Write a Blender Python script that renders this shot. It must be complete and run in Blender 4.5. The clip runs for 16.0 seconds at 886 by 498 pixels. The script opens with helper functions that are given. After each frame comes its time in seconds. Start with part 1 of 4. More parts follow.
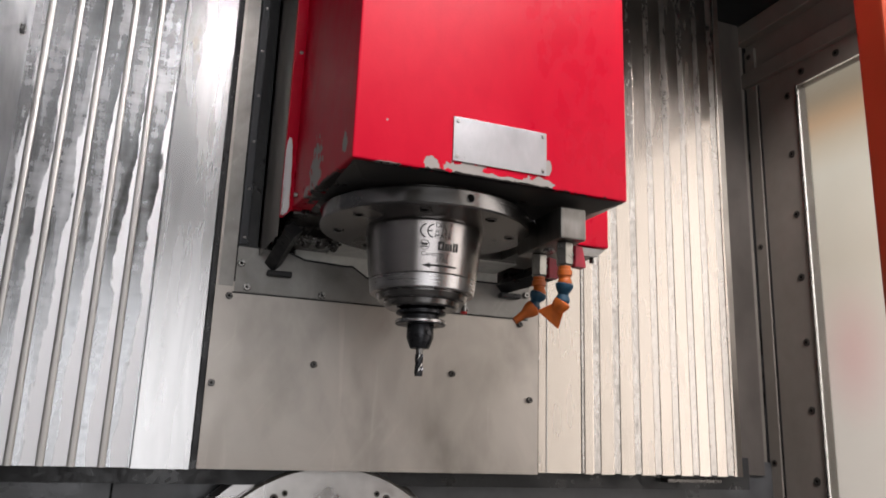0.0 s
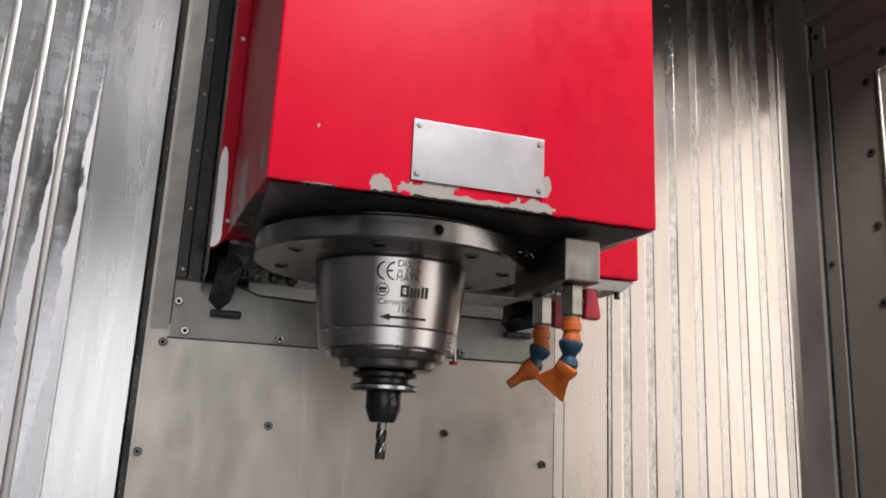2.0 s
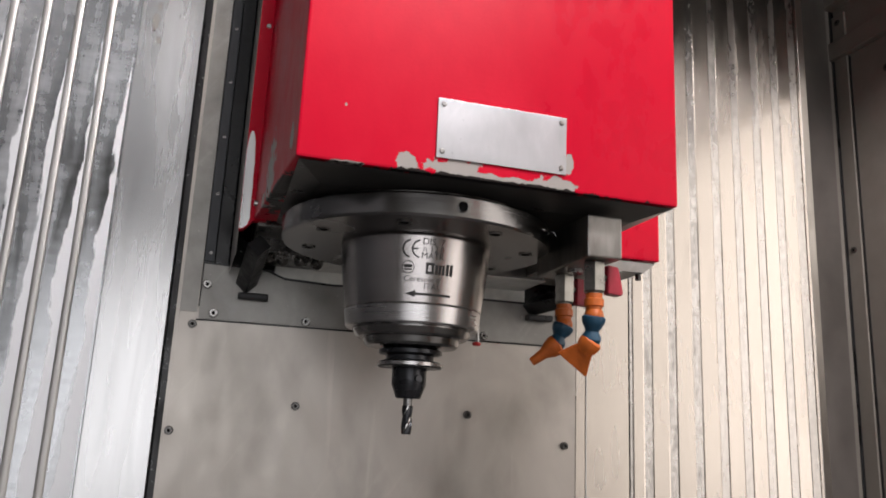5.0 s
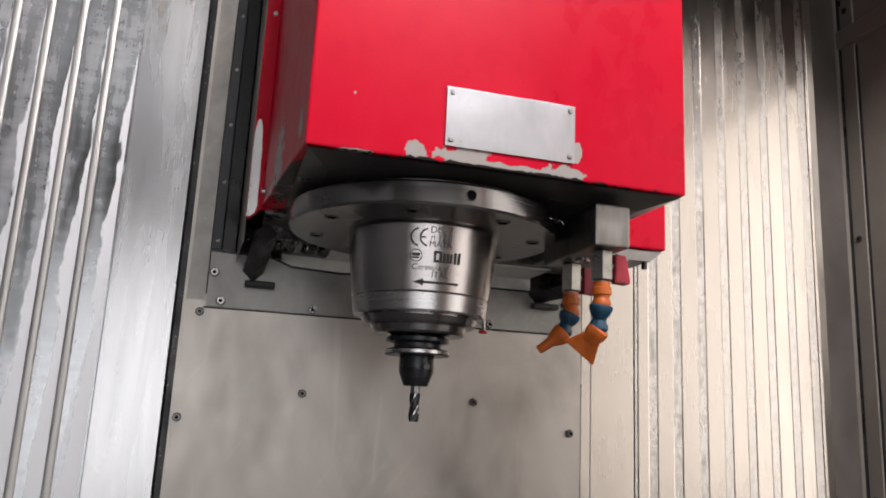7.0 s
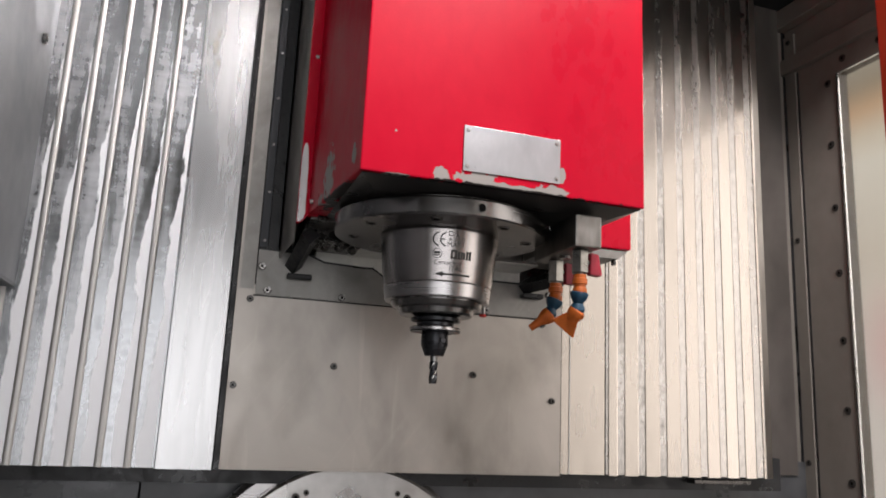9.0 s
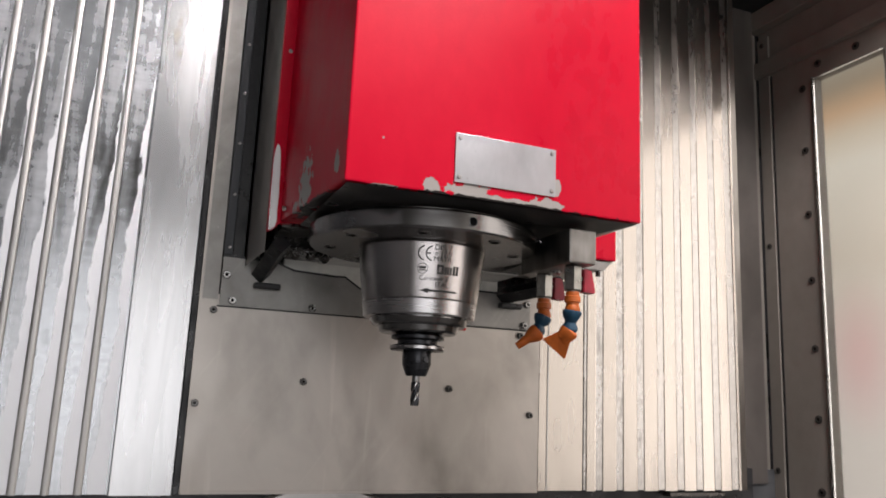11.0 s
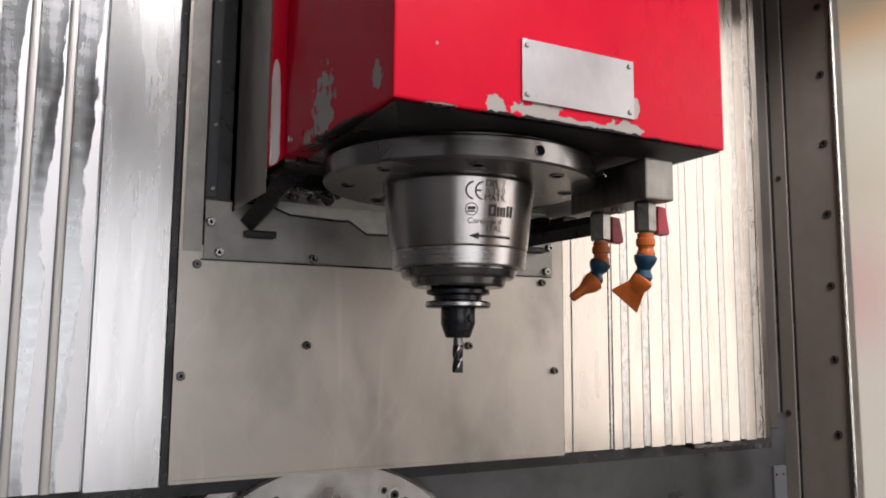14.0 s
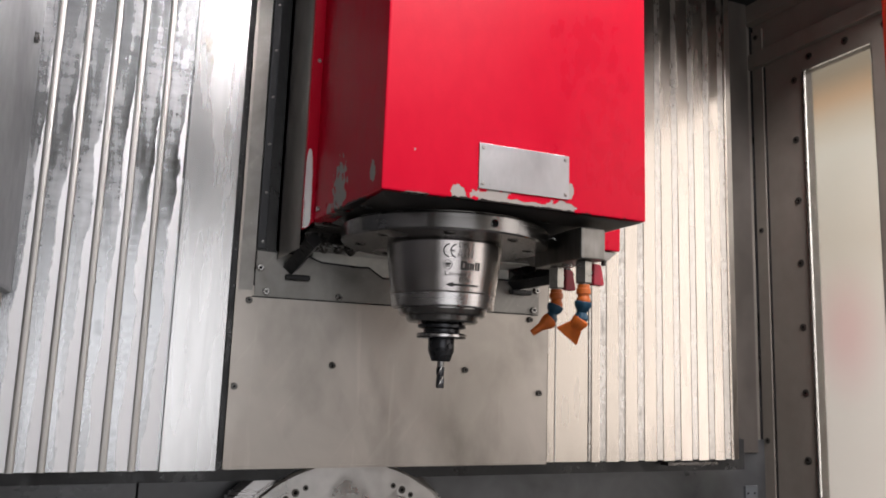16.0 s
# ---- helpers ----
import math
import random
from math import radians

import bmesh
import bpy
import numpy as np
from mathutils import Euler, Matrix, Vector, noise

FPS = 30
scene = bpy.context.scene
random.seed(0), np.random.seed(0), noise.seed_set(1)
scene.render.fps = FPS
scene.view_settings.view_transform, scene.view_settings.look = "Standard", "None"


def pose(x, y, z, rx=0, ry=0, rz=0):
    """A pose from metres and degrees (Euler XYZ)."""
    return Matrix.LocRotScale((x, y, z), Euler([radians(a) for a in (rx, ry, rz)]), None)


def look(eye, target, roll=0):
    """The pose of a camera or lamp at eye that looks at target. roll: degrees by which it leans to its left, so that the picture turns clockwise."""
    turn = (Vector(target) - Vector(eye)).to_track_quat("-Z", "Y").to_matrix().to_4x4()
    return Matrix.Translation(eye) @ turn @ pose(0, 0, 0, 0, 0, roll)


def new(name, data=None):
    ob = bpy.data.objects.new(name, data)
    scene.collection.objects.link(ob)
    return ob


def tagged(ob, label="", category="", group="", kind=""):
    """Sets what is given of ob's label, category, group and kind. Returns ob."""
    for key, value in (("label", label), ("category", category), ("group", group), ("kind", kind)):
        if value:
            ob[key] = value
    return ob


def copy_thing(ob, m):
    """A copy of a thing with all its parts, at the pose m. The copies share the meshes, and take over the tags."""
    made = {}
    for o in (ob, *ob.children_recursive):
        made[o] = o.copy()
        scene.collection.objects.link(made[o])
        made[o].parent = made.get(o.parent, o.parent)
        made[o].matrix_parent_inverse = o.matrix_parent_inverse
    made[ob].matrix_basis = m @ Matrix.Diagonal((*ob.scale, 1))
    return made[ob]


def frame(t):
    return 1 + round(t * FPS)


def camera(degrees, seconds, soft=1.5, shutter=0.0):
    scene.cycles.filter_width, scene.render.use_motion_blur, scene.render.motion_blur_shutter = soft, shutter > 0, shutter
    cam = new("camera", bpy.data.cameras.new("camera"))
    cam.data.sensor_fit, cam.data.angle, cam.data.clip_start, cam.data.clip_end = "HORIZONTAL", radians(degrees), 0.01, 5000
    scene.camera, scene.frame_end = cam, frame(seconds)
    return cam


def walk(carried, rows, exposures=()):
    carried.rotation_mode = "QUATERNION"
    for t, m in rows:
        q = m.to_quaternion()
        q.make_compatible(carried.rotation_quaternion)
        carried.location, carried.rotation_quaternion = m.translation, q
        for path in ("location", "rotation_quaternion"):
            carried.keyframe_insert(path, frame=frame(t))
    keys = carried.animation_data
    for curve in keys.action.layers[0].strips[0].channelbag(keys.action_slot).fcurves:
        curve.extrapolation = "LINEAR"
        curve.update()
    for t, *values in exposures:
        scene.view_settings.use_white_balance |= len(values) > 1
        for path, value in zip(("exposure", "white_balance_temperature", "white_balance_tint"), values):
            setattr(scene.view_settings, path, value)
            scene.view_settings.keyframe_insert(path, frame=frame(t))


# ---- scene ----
cam = camera(60.0, 16.0, soft=1.8)
PATH = [
    (0, (-0.4131, -1.2878, 1.1641), (0.1134, 0.0714, 1.5182), 2.04),
    (0.5, (-0.2933, -1.0959, 1.2210), (0.1875, 0.2831, 1.5633), 2.67),
    (1, (-0.2915, -1.0913, 1.2218), (0.1952, 0.2856, 1.5642), 2.45),
    (1.5, (-0.2658, -1.0869, 1.2743), (0.1907, 0.3041, 1.6010), 2.75),
    (2, (-0.2438, -1.0910, 1.2826), (0.1916, 0.3043, 1.6196), 2.68),
    (2.5, (-0.2373, -1.0886, 1.2817), (0.1754, 0.3128, 1.6215), 2.58),
    (3, (-0.2368, -1.0906, 1.2799), (0.1629, 0.3152, 1.6177), 2.58),
    (3.5, (-0.2366, -1.0932, 1.2792), (0.1556, 0.3166, 1.6085), 2.63),
    (4, (-0.2413, -1.0989, 1.2648), (0.1595, 0.3066, 1.6025), 2.60),
    (6.5, (-0.2604, -1.0991, 1.2566), (0.1448, 0.3106, 1.5703), 2.74),
    (7, (-0.2594, -1.0989, 1.2578), (0.1429, 0.3127, 1.5670), 2.78),
    (7.5, (-0.2619, -1.0990, 1.2583), (0.1423, 0.3129, 1.5635), 2.80),
    (8, (-0.2616, -1.1010, 1.2580), (0.1412, 0.3121, 1.5596), 2.87),
    (8.5, (-0.2737, -1.1370, 1.2514), (0.1204, 0.2794, 1.5489), 3.07),
    (9, (-0.3743, -1.3048, 1.2091), (0.0745, 0.0932, 1.5161), 2.64),
    (11.3, (-0.4097, -1.1918, 1.2576), (0.1727, 0.1630, 1.5322), 2.19),
    (11.5, (-0.4172, -1.1036, 1.2564), (0.1975, 0.2393, 1.5184), 1.91),
    (12, (-0.4393, -0.9914, 1.2544), (0.2294, 0.3289, 1.4984), 1.51),
    (12.5, (-0.4472, -0.9890, 1.2539), (0.2425, 0.3266, 1.4622), 1.27),
    (13, (-0.4478, -1.0076, 1.2690), (0.2429, 0.3113, 1.4516), 0.77),
    (13.5, (-0.4540, -1.0150, 1.2723), (0.2352, 0.3064, 1.4428), 0.43),
    (14, (-0.4561, -1.0176, 1.2818), (0.2254, 0.3071, 1.4566), 0.43),
    (14.5, (-0.4690, -1.0745, 1.2961), (0.1944, 0.2576, 1.4851), 0.79),
    (15, (-0.4589, -1.1802, 1.2932), (0.1627, 0.1701, 1.4942), 1.20),
    (15.5, (-0.4691, -1.2813, 1.2728), (0.1173, 0.0802, 1.5017), 1.52),
    (16, (-0.4810, -1.3066, 1.2725), (0.0853, 0.0630, 1.5040), 1.98),
]
walk(cam, [(t, look(eye, target, roll)) for t, eye, target, roll in PATH],
     [(t, stops, 6500, 13) for t, stops in ((0.0, 0.0), (0.5, 0.02), (4.0, 0.03), (6.5, 0.05), (8.0, 0.06), (9.0, 0.03), (11.5, 0.06), (12.5, 0.08), (14.0, 0.12), (15.0, 0.11), (16.0, 0.04))])

# ---- light ----
world = bpy.data.worlds.new("hall_air")
scene.world = world
world.use_nodes = True
wn = world.node_tree
wsky = wn.nodes.new("ShaderNodeTexSky")
wsky.sky_type, wsky.sun_disc = "NISHITA", False
wsky.sun_elevation, wsky.sun_rotation = radians(40), radians(200)
wn.links.new(wsky.outputs[0], wn.nodes["Background"].inputs[0])
wn.nodes["Background"].inputs[1].default_value = 0.1
scene.view_settings.exposure = 0.0


def area(name, eye, target, sx, sy, power, colour):
    data = bpy.data.lights.new(name, "AREA")
    data.shape, data.size, data.size_y, data.energy, data.color = "RECTANGLE", sx, sy, power, colour
    ob = new(name, data)
    ob.matrix_world = look(eye, target)
    return ob


# unseen area lamps before solid hall walls, placed for the metal's reflections; no windows built
area("window_daylight_west", (-0.6, -5.9, 1.32), (-0.6, 0, 1.32), 2.8, 2.2, 42, (0.97, 0.985, 1.0))
# fill lamp added to brighten the head's left side; no window there
area("window_daylight_southwest", (-2.75, -5.9, 1.35), (-2.75, 0, 1.35), 1.3, 2.0, 11, (0.97, 0.985, 1.0))
area("window_daylight_upper", (-0.7, -5.9, 4.26), (-0.7, 0, 4.26), 3.2, 1.3, 10, (0.95, 0.98, 1.0))
area("window_daylight_middle", (2.3, -5.9, 4.0), (2.3, 0, 4.0), 1.4, 1.4, 9, (1.0, 0.96, 0.90))
area("window_daylight_corner", (3.95, -5.9, 2.4), (3.95, 0, 2.4), 1.9, 4.4, 33, (1.0, 0.96, 0.905))
area("window_daylight_east", (4.9, -4.4, 2.4), (0, -4.4, 2.4), 2.9, 4.4, 92, (1.0, 0.94, 0.888))
area("window_daylight_side", (4.9, -1.6, 2.95), (0, -1.6, 2.95), 2.0, 1.4, 22, (1.0, 0.96, 0.92))
# fill lamp added above the camera to brighten the red front; no fixture there
area("hall_luminaire_light", (0.30, -1.36, 2.62), (-0.02, -0.25, 1.4), 0.8, 0.2, 30, (1.0, 0.962, 0.962))

# ---- materials ----


def mat(name, colour, rough=0.5, metal=0.0, grain=0.0, grain_scale=(20, 20, 20), wear=0.0, wear_scale=(4, 4, 4), bump=0.0, bump_scale=300.0, spread=0.1, coat=0.0, hard=0.2):
    """Base colour with a coarse stain field and a fine grain that shift tone and gloss."""
    m = bpy.data.materials.new(name)
    m.use_nodes = True
    nt = m.node_tree
    b = nt.nodes["Principled BSDF"]
    b.inputs["Metallic"].default_value = metal
    b.inputs["Coat Weight"].default_value = coat
    co = nt.nodes.new("ShaderNodeTexCoord")

    def field(scale, detail=4.0, dist=0.0):
        mp = nt.nodes.new("ShaderNodeMapping")
        mp.inputs["Scale"].default_value = scale
        nt.links.new(co.outputs["Object"], mp.inputs[0])
        n = nt.nodes.new("ShaderNodeTexNoise")
        n.inputs["Scale"].default_value, n.inputs["Detail"].default_value, n.inputs["Distortion"].default_value = 1.0, detail, dist
        nt.links.new(mp.outputs[0], n.inputs["Vector"])
        return n.outputs["Fac"]

    def remap(src, lo, hi, a=0.3, z=0.7):
        r = nt.nodes.new("ShaderNodeMapRange")
        for i, v in enumerate((a, z, lo, hi)):
            r.inputs[i + 1].default_value = v
        nt.links.new(src, r.inputs[0])
        return r.outputs[0]

    def times(p, q):
        n = nt.nodes.new("ShaderNodeMath")
        n.operation = "MULTIPLY"
        nt.links.new(p, n.inputs[0])
        nt.links.new(q, n.inputs[1])
        return n.outputs[0]

    fine, coarse = field(grain_scale, 6), field(wear_scale, 5, 0.6)
    tone = times(remap(fine, 1 - grain, 1 + grain), remap(coarse, 1 - wear, 1 + wear))
    mix = nt.nodes.new("ShaderNodeMix")
    mix.data_type, mix.blend_type = "RGBA", "MULTIPLY"
    mix.inputs[0].default_value = 1.0
    mix.inputs[6].default_value = (*colour, 1)
    nt.links.new(tone, mix.inputs[7])
    nt.links.new(mix.outputs[2], b.inputs["Base Color"])
    nt.links.new(times(remap(fine, 1 - spread, 1 + spread), remap(coarse, rough * (1 - 2 * spread), rough * (1 + 2 * spread), 0.5 - hard, 0.5 + hard)), b.inputs["Roughness"])
    if bump:
        bn = nt.nodes.new("ShaderNodeBump")
        bn.inputs["Strength"].default_value, bn.inputs["Distance"].default_value = bump, 0.001
        nt.links.new(field((bump_scale,) * 3 if not isinstance(bump_scale, tuple) else bump_scale, 3), bn.inputs["Height"])
        nt.links.new(bn.outputs[0], b.inputs["Normal"])
    return m


def chipped(m, spots, under, rough=0.45, metal=0.3, soft=0.45):
    """Another colour, as of worn-through primer, grime or a dark gap line, inside wavy-edged spots (x, y, z, rx, ry,
    rz).
    """
    nt = m.node_tree
    b = nt.nodes["Principled BSDF"]
    co = nt.nodes.new("ShaderNodeTexCoord")
    nz = nt.nodes.new("ShaderNodeTexNoise")
    nz.inputs["Scale"].default_value, nz.inputs["Detail"].default_value, nz.inputs["Roughness"].default_value = 85, 6, 0.58
    nt.links.new(co.outputs["Object"], nz.inputs["Vector"])
    last = None
    for x, y, z, rx, ry, rz in spots:
        mp = nt.nodes.new("ShaderNodeMapping")
        mp.vector_type = "TEXTURE"
        mp.inputs["Location"].default_value, mp.inputs["Scale"].default_value = (x, y, z), (rx, ry, rz)
        nt.links.new(co.outputs["Object"], mp.inputs[0])
        ln = nt.nodes.new("ShaderNodeVectorMath")
        ln.operation = "LENGTH"
        nt.links.new(mp.outputs[0], ln.inputs[0])
        if last is None:
            last = ln.outputs["Value"]
        else:
            mn = nt.nodes.new("ShaderNodeMath")
            mn.operation = "MINIMUM"
            nt.links.new(last, mn.inputs[0])
            nt.links.new(ln.outputs["Value"], mn.inputs[1])
            last = mn.outputs[0]
    ad = nt.nodes.new("ShaderNodeMath")
    ad.operation = "MULTIPLY_ADD"
    ad.inputs[1].default_value = 2.2
    nt.links.new(nz.outputs["Fac"], ad.inputs[0])
    nt.links.new(last, ad.inputs[2])
    rg = nt.nodes.new("ShaderNodeMapRange")
    for i, v in enumerate((1.99, 2.05, 1.0, 0.0)):
        rg.inputs[i + 1].default_value = v
    nt.links.new(ad.outputs[0], rg.inputs[0])
    mix = nt.nodes.new("ShaderNodeMix")
    mix.data_type = "RGBA"
    old = b.inputs["Base Color"].links[0].from_socket
    nt.links.new(rg.outputs[0], mix.inputs[0])
    nt.links.new(old, mix.inputs[6])
    mix.inputs[7].default_value = (*under, 1)
    nt.links.new(mix.outputs[2], b.inputs["Base Color"])
    bp = nt.nodes.new("ShaderNodeBump")
    bp.invert = True
    bp.inputs["Strength"].default_value, bp.inputs["Distance"].default_value = 0.6, 0.0008
    nt.links.new(rg.outputs[0], bp.inputs["Height"])
    if b.inputs["Normal"].links:
        nt.links.new(b.inputs["Normal"].links[0].from_socket, bp.inputs["Normal"])
    nt.links.new(bp.outputs[0], b.inputs["Normal"])
    return m


RED = chipped(mat("red_enamel", (0.60, 0.0015, 0.024), 0.35, grain=0.04, grain_scale=(60, 60, 30), wear=0.10, wear_scale=(5, 5, 3), bump=0.10, bump_scale=260, spread=0.12),
              [(-0.095, -0.43, 1.508, 0.010, 0.02, 0.011), (-0.060, -0.43, 1.556, 0.006, 0.02, 0.008), (-0.061, -0.43, 1.533, 0.0035, 0.02, 0.012), (-0.047, -0.43, 1.507, 0.030, 0.02, 0.012), (0.006, -0.43, 1.502, 0.05, 0.02, 0.006),
               (0.060, -0.43, 1.506, 0.026, 0.02, 0.008), (0.073, -0.43, 1.528, 0.0045, 0.02, 0.014), (-0.15, -0.43, 1.4995, 0.02, 0.02, 0.0025), (-0.2, -0.278, 1.528, 0.02, 0.030, 0.050), (-0.2, -0.245, 1.506, 0.02, 0.02, 0.014),
               (-0.2, -0.40, 1.528, 0.02, 0.010, 0.016), (-0.155, -0.43, 1.556, 0.0016, 0.02, 0.002)], (0.37, 0.342, 0.318))
RED.node_tree.nodes["Principled BSDF"].inputs["Specular IOR Level"].default_value = 0.14
STEEL = mat("brushed_stainless", (0.435, 0.40, 0.362), 0.42, 1.0, grain=0.03, grain_scale=(40, 40, 14), wear=0.20, wear_scale=(5, 5, 4), bump=0.03, bump_scale=(300, 50, 60), spread=0.12)
COVER = mat("smeared_stainless", (0.40, 0.407, 0.415), 0.26, 1.0, grain=0.16, grain_scale=(30, 40, 75), wear=0.30, wear_scale=(50, 10, 5), bump=0.025, bump_scale=(30, 20, 90), spread=0.17, hard=0.14)
LIP = mat("rolled_steel_lip", (0.56, 0.545, 0.525), 0.46, 1.0, grain=0.05, grain_scale=(60, 60, 8), wear=0.1, spread=0.12)
SATIN = mat("satin_stainless", (0.52, 0.517, 0.515), 0.27, 1.0, grain=0.03, grain_scale=(60, 20, 5), wear=0.28, wear_scale=(18, 5, 2.2), spread=0.10, hard=0.25)
CREAM = mat("creamy_worn_stainless", (0.535, 0.487, 0.437), 0.23, 1.0, grain=0.03, grain_scale=(60, 20, 9), wear=0.08, wear_scale=(16, 5, 4), bump=0.08, bump_scale=(60, 30, 14), spread=0.16)
GROUND = mat("ground_steel", (0.46, 0.445, 0.44), 0.27, 1.0, grain=0.02, grain_scale=(3, 3, 420), wear=0.05, wear_scale=(8, 8, 20), spread=0.03)
CONE = mat("darker_ground_steel", (0.39, 0.366, 0.355), 0.25, 1.0, grain=0.02, grain_scale=(3, 3, 420), wear=0.08, wear_scale=(8, 8, 20), spread=0.04)
DARKSTEEL = mat("oily_dark_steel", (0.115, 0.108, 0.102), 0.30, 0.9, grain=0.2, grain_scale=(90, 90, 90), wear=0.4, wear_scale=(15, 15, 15), bump=0.3, bump_scale=150, spread=0.25)
# real black rubber and grease, and flat sheets coloured black for deep shade
BLACK = mat("black_rubber_and_gap_shade", (0.016, 0.016, 0.017), 0.42, 0.0, grain=0.3, grain_scale=(120, 120, 120), wear=0.4, wear_scale=(20, 20, 20), bump=0.3, bump_scale=250, spread=0.25)
FLANGE = mat("dark_ring_steel", (0.228, 0.221, 0.216), 0.22, 1.0, grain=0.08, grain_scale=(12, 12, 420), wear=0.14, wear_scale=(14, 14, 14), bump=0.03, bump_scale=(20, 20, 900), spread=0.14)
DULL = mat("dull_grey_zinc_plate", (0.31, 0.298, 0.278), 0.40, 0.5, grain=0.06, grain_scale=(60, 60, 60), wear=0.2, wear_scale=(12, 12, 12), bump=0.06, bump_scale=250)
SCREW = mat("dull_zinc_screw", (0.12, 0.115, 0.11), 0.3, 1.0, grain=0.15, grain_scale=(200, 200, 200), wear=0.2)
# black for sockets and hole discs: the shade inside is put into the colour
VOID = mat("hole_shade_black", (0.006, 0.006, 0.006), 0.9)
VOID.node_tree.nodes["Principled BSDF"].inputs["Specular IOR Level"].default_value = 0.05
HOLDER = mat("black_oxide_steel", (0.035, 0.036, 0.04), 0.30, 0.6, grain=0.15, wear=0.15, wear_scale=(40, 40, 40), spread=0.15)
CARBIDE = mat("bright_carbide", (0.26, 0.255, 0.25), 0.36, 1.0, grain=0.1, wear=0.1)
CHROME = mat("zinc_screw", (0.40, 0.39, 0.375), 0.28, 1.0, grain=0.15, grain_scale=(200, 200, 200), wear=0.2)
PLATE = mat("etched_aluminium", (0.46, 0.46, 0.475), 0.36, 1.0, grain=0.03, grain_scale=(160, 160, 60), wear=0.05, wear_scale=(12, 12, 14), spread=0.05)
ALU = mat("machined_aluminium_block", (0.25, 0.24, 0.225), 0.38, 1.0, grain=0.1, grain_scale=(150, 150, 20), wear=0.25, wear_scale=(40, 40, 20), bump=0.08, bump_scale=400)
HEX = mat("brass_plated_hex", (0.26, 0.25, 0.225), 0.32, 1.0, grain=0.12, grain_scale=(90, 90, 90), wear=0.3, wear_scale=(50, 50, 50))
ORANGE = mat("orange_acetal", (0.56, 0.125, 0.016), 0.42, 0.0, grain=0.08, grain_scale=(80, 80, 80), wear=0.22, wear_scale=(45, 45, 45), bump=0.06)
BLUE = mat("petrol_blue_acetal", (0.014, 0.062, 0.11), 0.38, 0.0, grain=0.1, wear=0.2, wear_scale=(60, 60, 60))
LEVER = mat("dark_red_lever", (0.34, 0.012, 0.03), 0.4, 0.0, grain=0.1, wear=0.2, wear_scale=(60, 60, 60))
TAUPE = mat("taupe_machine_paint", (0.26, 0.232, 0.20), 0.5, 0.0, grain=0.05, grain_scale=(40, 40, 40), wear=0.14, wear_scale=(6, 6, 3), bump=0.12, bump_scale=350, spread=0.12)
GREY = mat("blue_grey_machine_paint", (0.105, 0.113, 0.123), 0.42, 0.0, grain=0.04, grain_scale=(30, 30, 30), wear=0.16, wear_scale=(4, 4, 3), bump=0.08, bump_scale=300)
TROUGH = mat("dull_grey_trough_sheet", (0.12, 0.122, 0.125), 0.4, 0.35, grain=0.1, grain_scale=(30, 30, 30), wear=0.35, wear_scale=(7, 7, 7), bump=0.1, bump_scale=200, spread=0.2)
VERMILION = mat("vermilion_door_paint", (0.60, 0.075, 0.022), 0.4, 0.0, grain=0.04, wear=0.08, bump=0.08, bump_scale=300)
RUST = mat("dull_bolt_head", (0.085, 0.078, 0.07), 0.45, 0.6, grain=0.2, grain_scale=(200, 200, 200), wear=0.3, wear_scale=(60, 60, 60))
PALE = mat("pale_grey_casting", (0.76, 0.75, 0.70), 0.5, 0.1, grain=0.08, grain_scale=(60, 60, 60), wear=0.18, wear_scale=(12, 12, 12), bump=0.1, bump_scale=200)
TABLE = mat("turned_table_steel", (0.55, 0.535, 0.515), 0.33, 1.0, grain=0.06, grain_scale=(60, 60, 60), wear=0.08, wear_scale=(12, 12, 12), spread=0.15)
INK = mat("etched_dark_marking", (0.035, 0.033, 0.032), 0.5, 0.2, grain=0.1)
CONCRETE = mat("unseen_hall_floor_grey", (0.22, 0.215, 0.21), 0.6, grain=0.1, wear=0.2, wear_scale=(0.6, 0.6, 0.6))
# one joint steel in two tones: dark and bright reflections put into the colour
JOINT_DARK = mat("steel_joint_dark_reflection", (0.46, 0.44, 0.418), 0.25, 1.0, grain=0.2, grain_scale=(120, 40, 70), wear=0.22, wear_scale=(50, 10, 16), spread=0.12, hard=0.2)
JOINT_BRIGHT = mat("steel_joint_bright_reflection", (0.555, 0.525, 0.492), 0.30, 1.0, grain=0.14, grain_scale=(110, 40, 60), wear=0.14, wear_scale=(50, 10, 12), spread=0.12, hard=0.2)
UMBER = mat("dark_umber_sheet", (0.15, 0.132, 0.117), 0.45, 0.2, grain=0.08, wear=0.2, wear_scale=(10, 10, 4), bump=0.08, bump_scale=300)
PRIMER = mat("oily_grey_underside", (0.062, 0.058, 0.055), 0.33, 0.5, grain=0.1, grain_scale=(60, 60, 60), wear=0.3, wear_scale=(12, 12, 12), bump=0.1, bump_scale=150)
COVERGREY = mat("glossy_dark_side_cover", (0.50, 0.465, 0.43), 0.36, 0.95, grain=0.08, wear=0.3, wear_scale=(10, 10, 5))
GREY_DARK = mat("dark_blue_grey_paint", (0.034, 0.037, 0.041), 0.45, 0.2, grain=0.08, wear=0.2, wear_scale=(10, 10, 4))
# brown picked for the dark band the steel reflects
HALL = mat("unseen_hall_shell_brown", (0.23, 0.205, 0.175), 0.7, grain=0.05, wear=0.1, wear_scale=(0.5, 0.5, 0.5))
REDTIP = mat("red_sensor_cap", (0.5, 0.02, 0.02), 0.4, 0.0, grain=0.1, wear=0.1)

PANE = bpy.data.materials.new("scratched_window_glass")
PANE.use_nodes = True
pb = PANE.node_tree.nodes["Principled BSDF"]
pb.inputs["Base Color"].default_value = (0.93, 0.93, 0.91, 1)
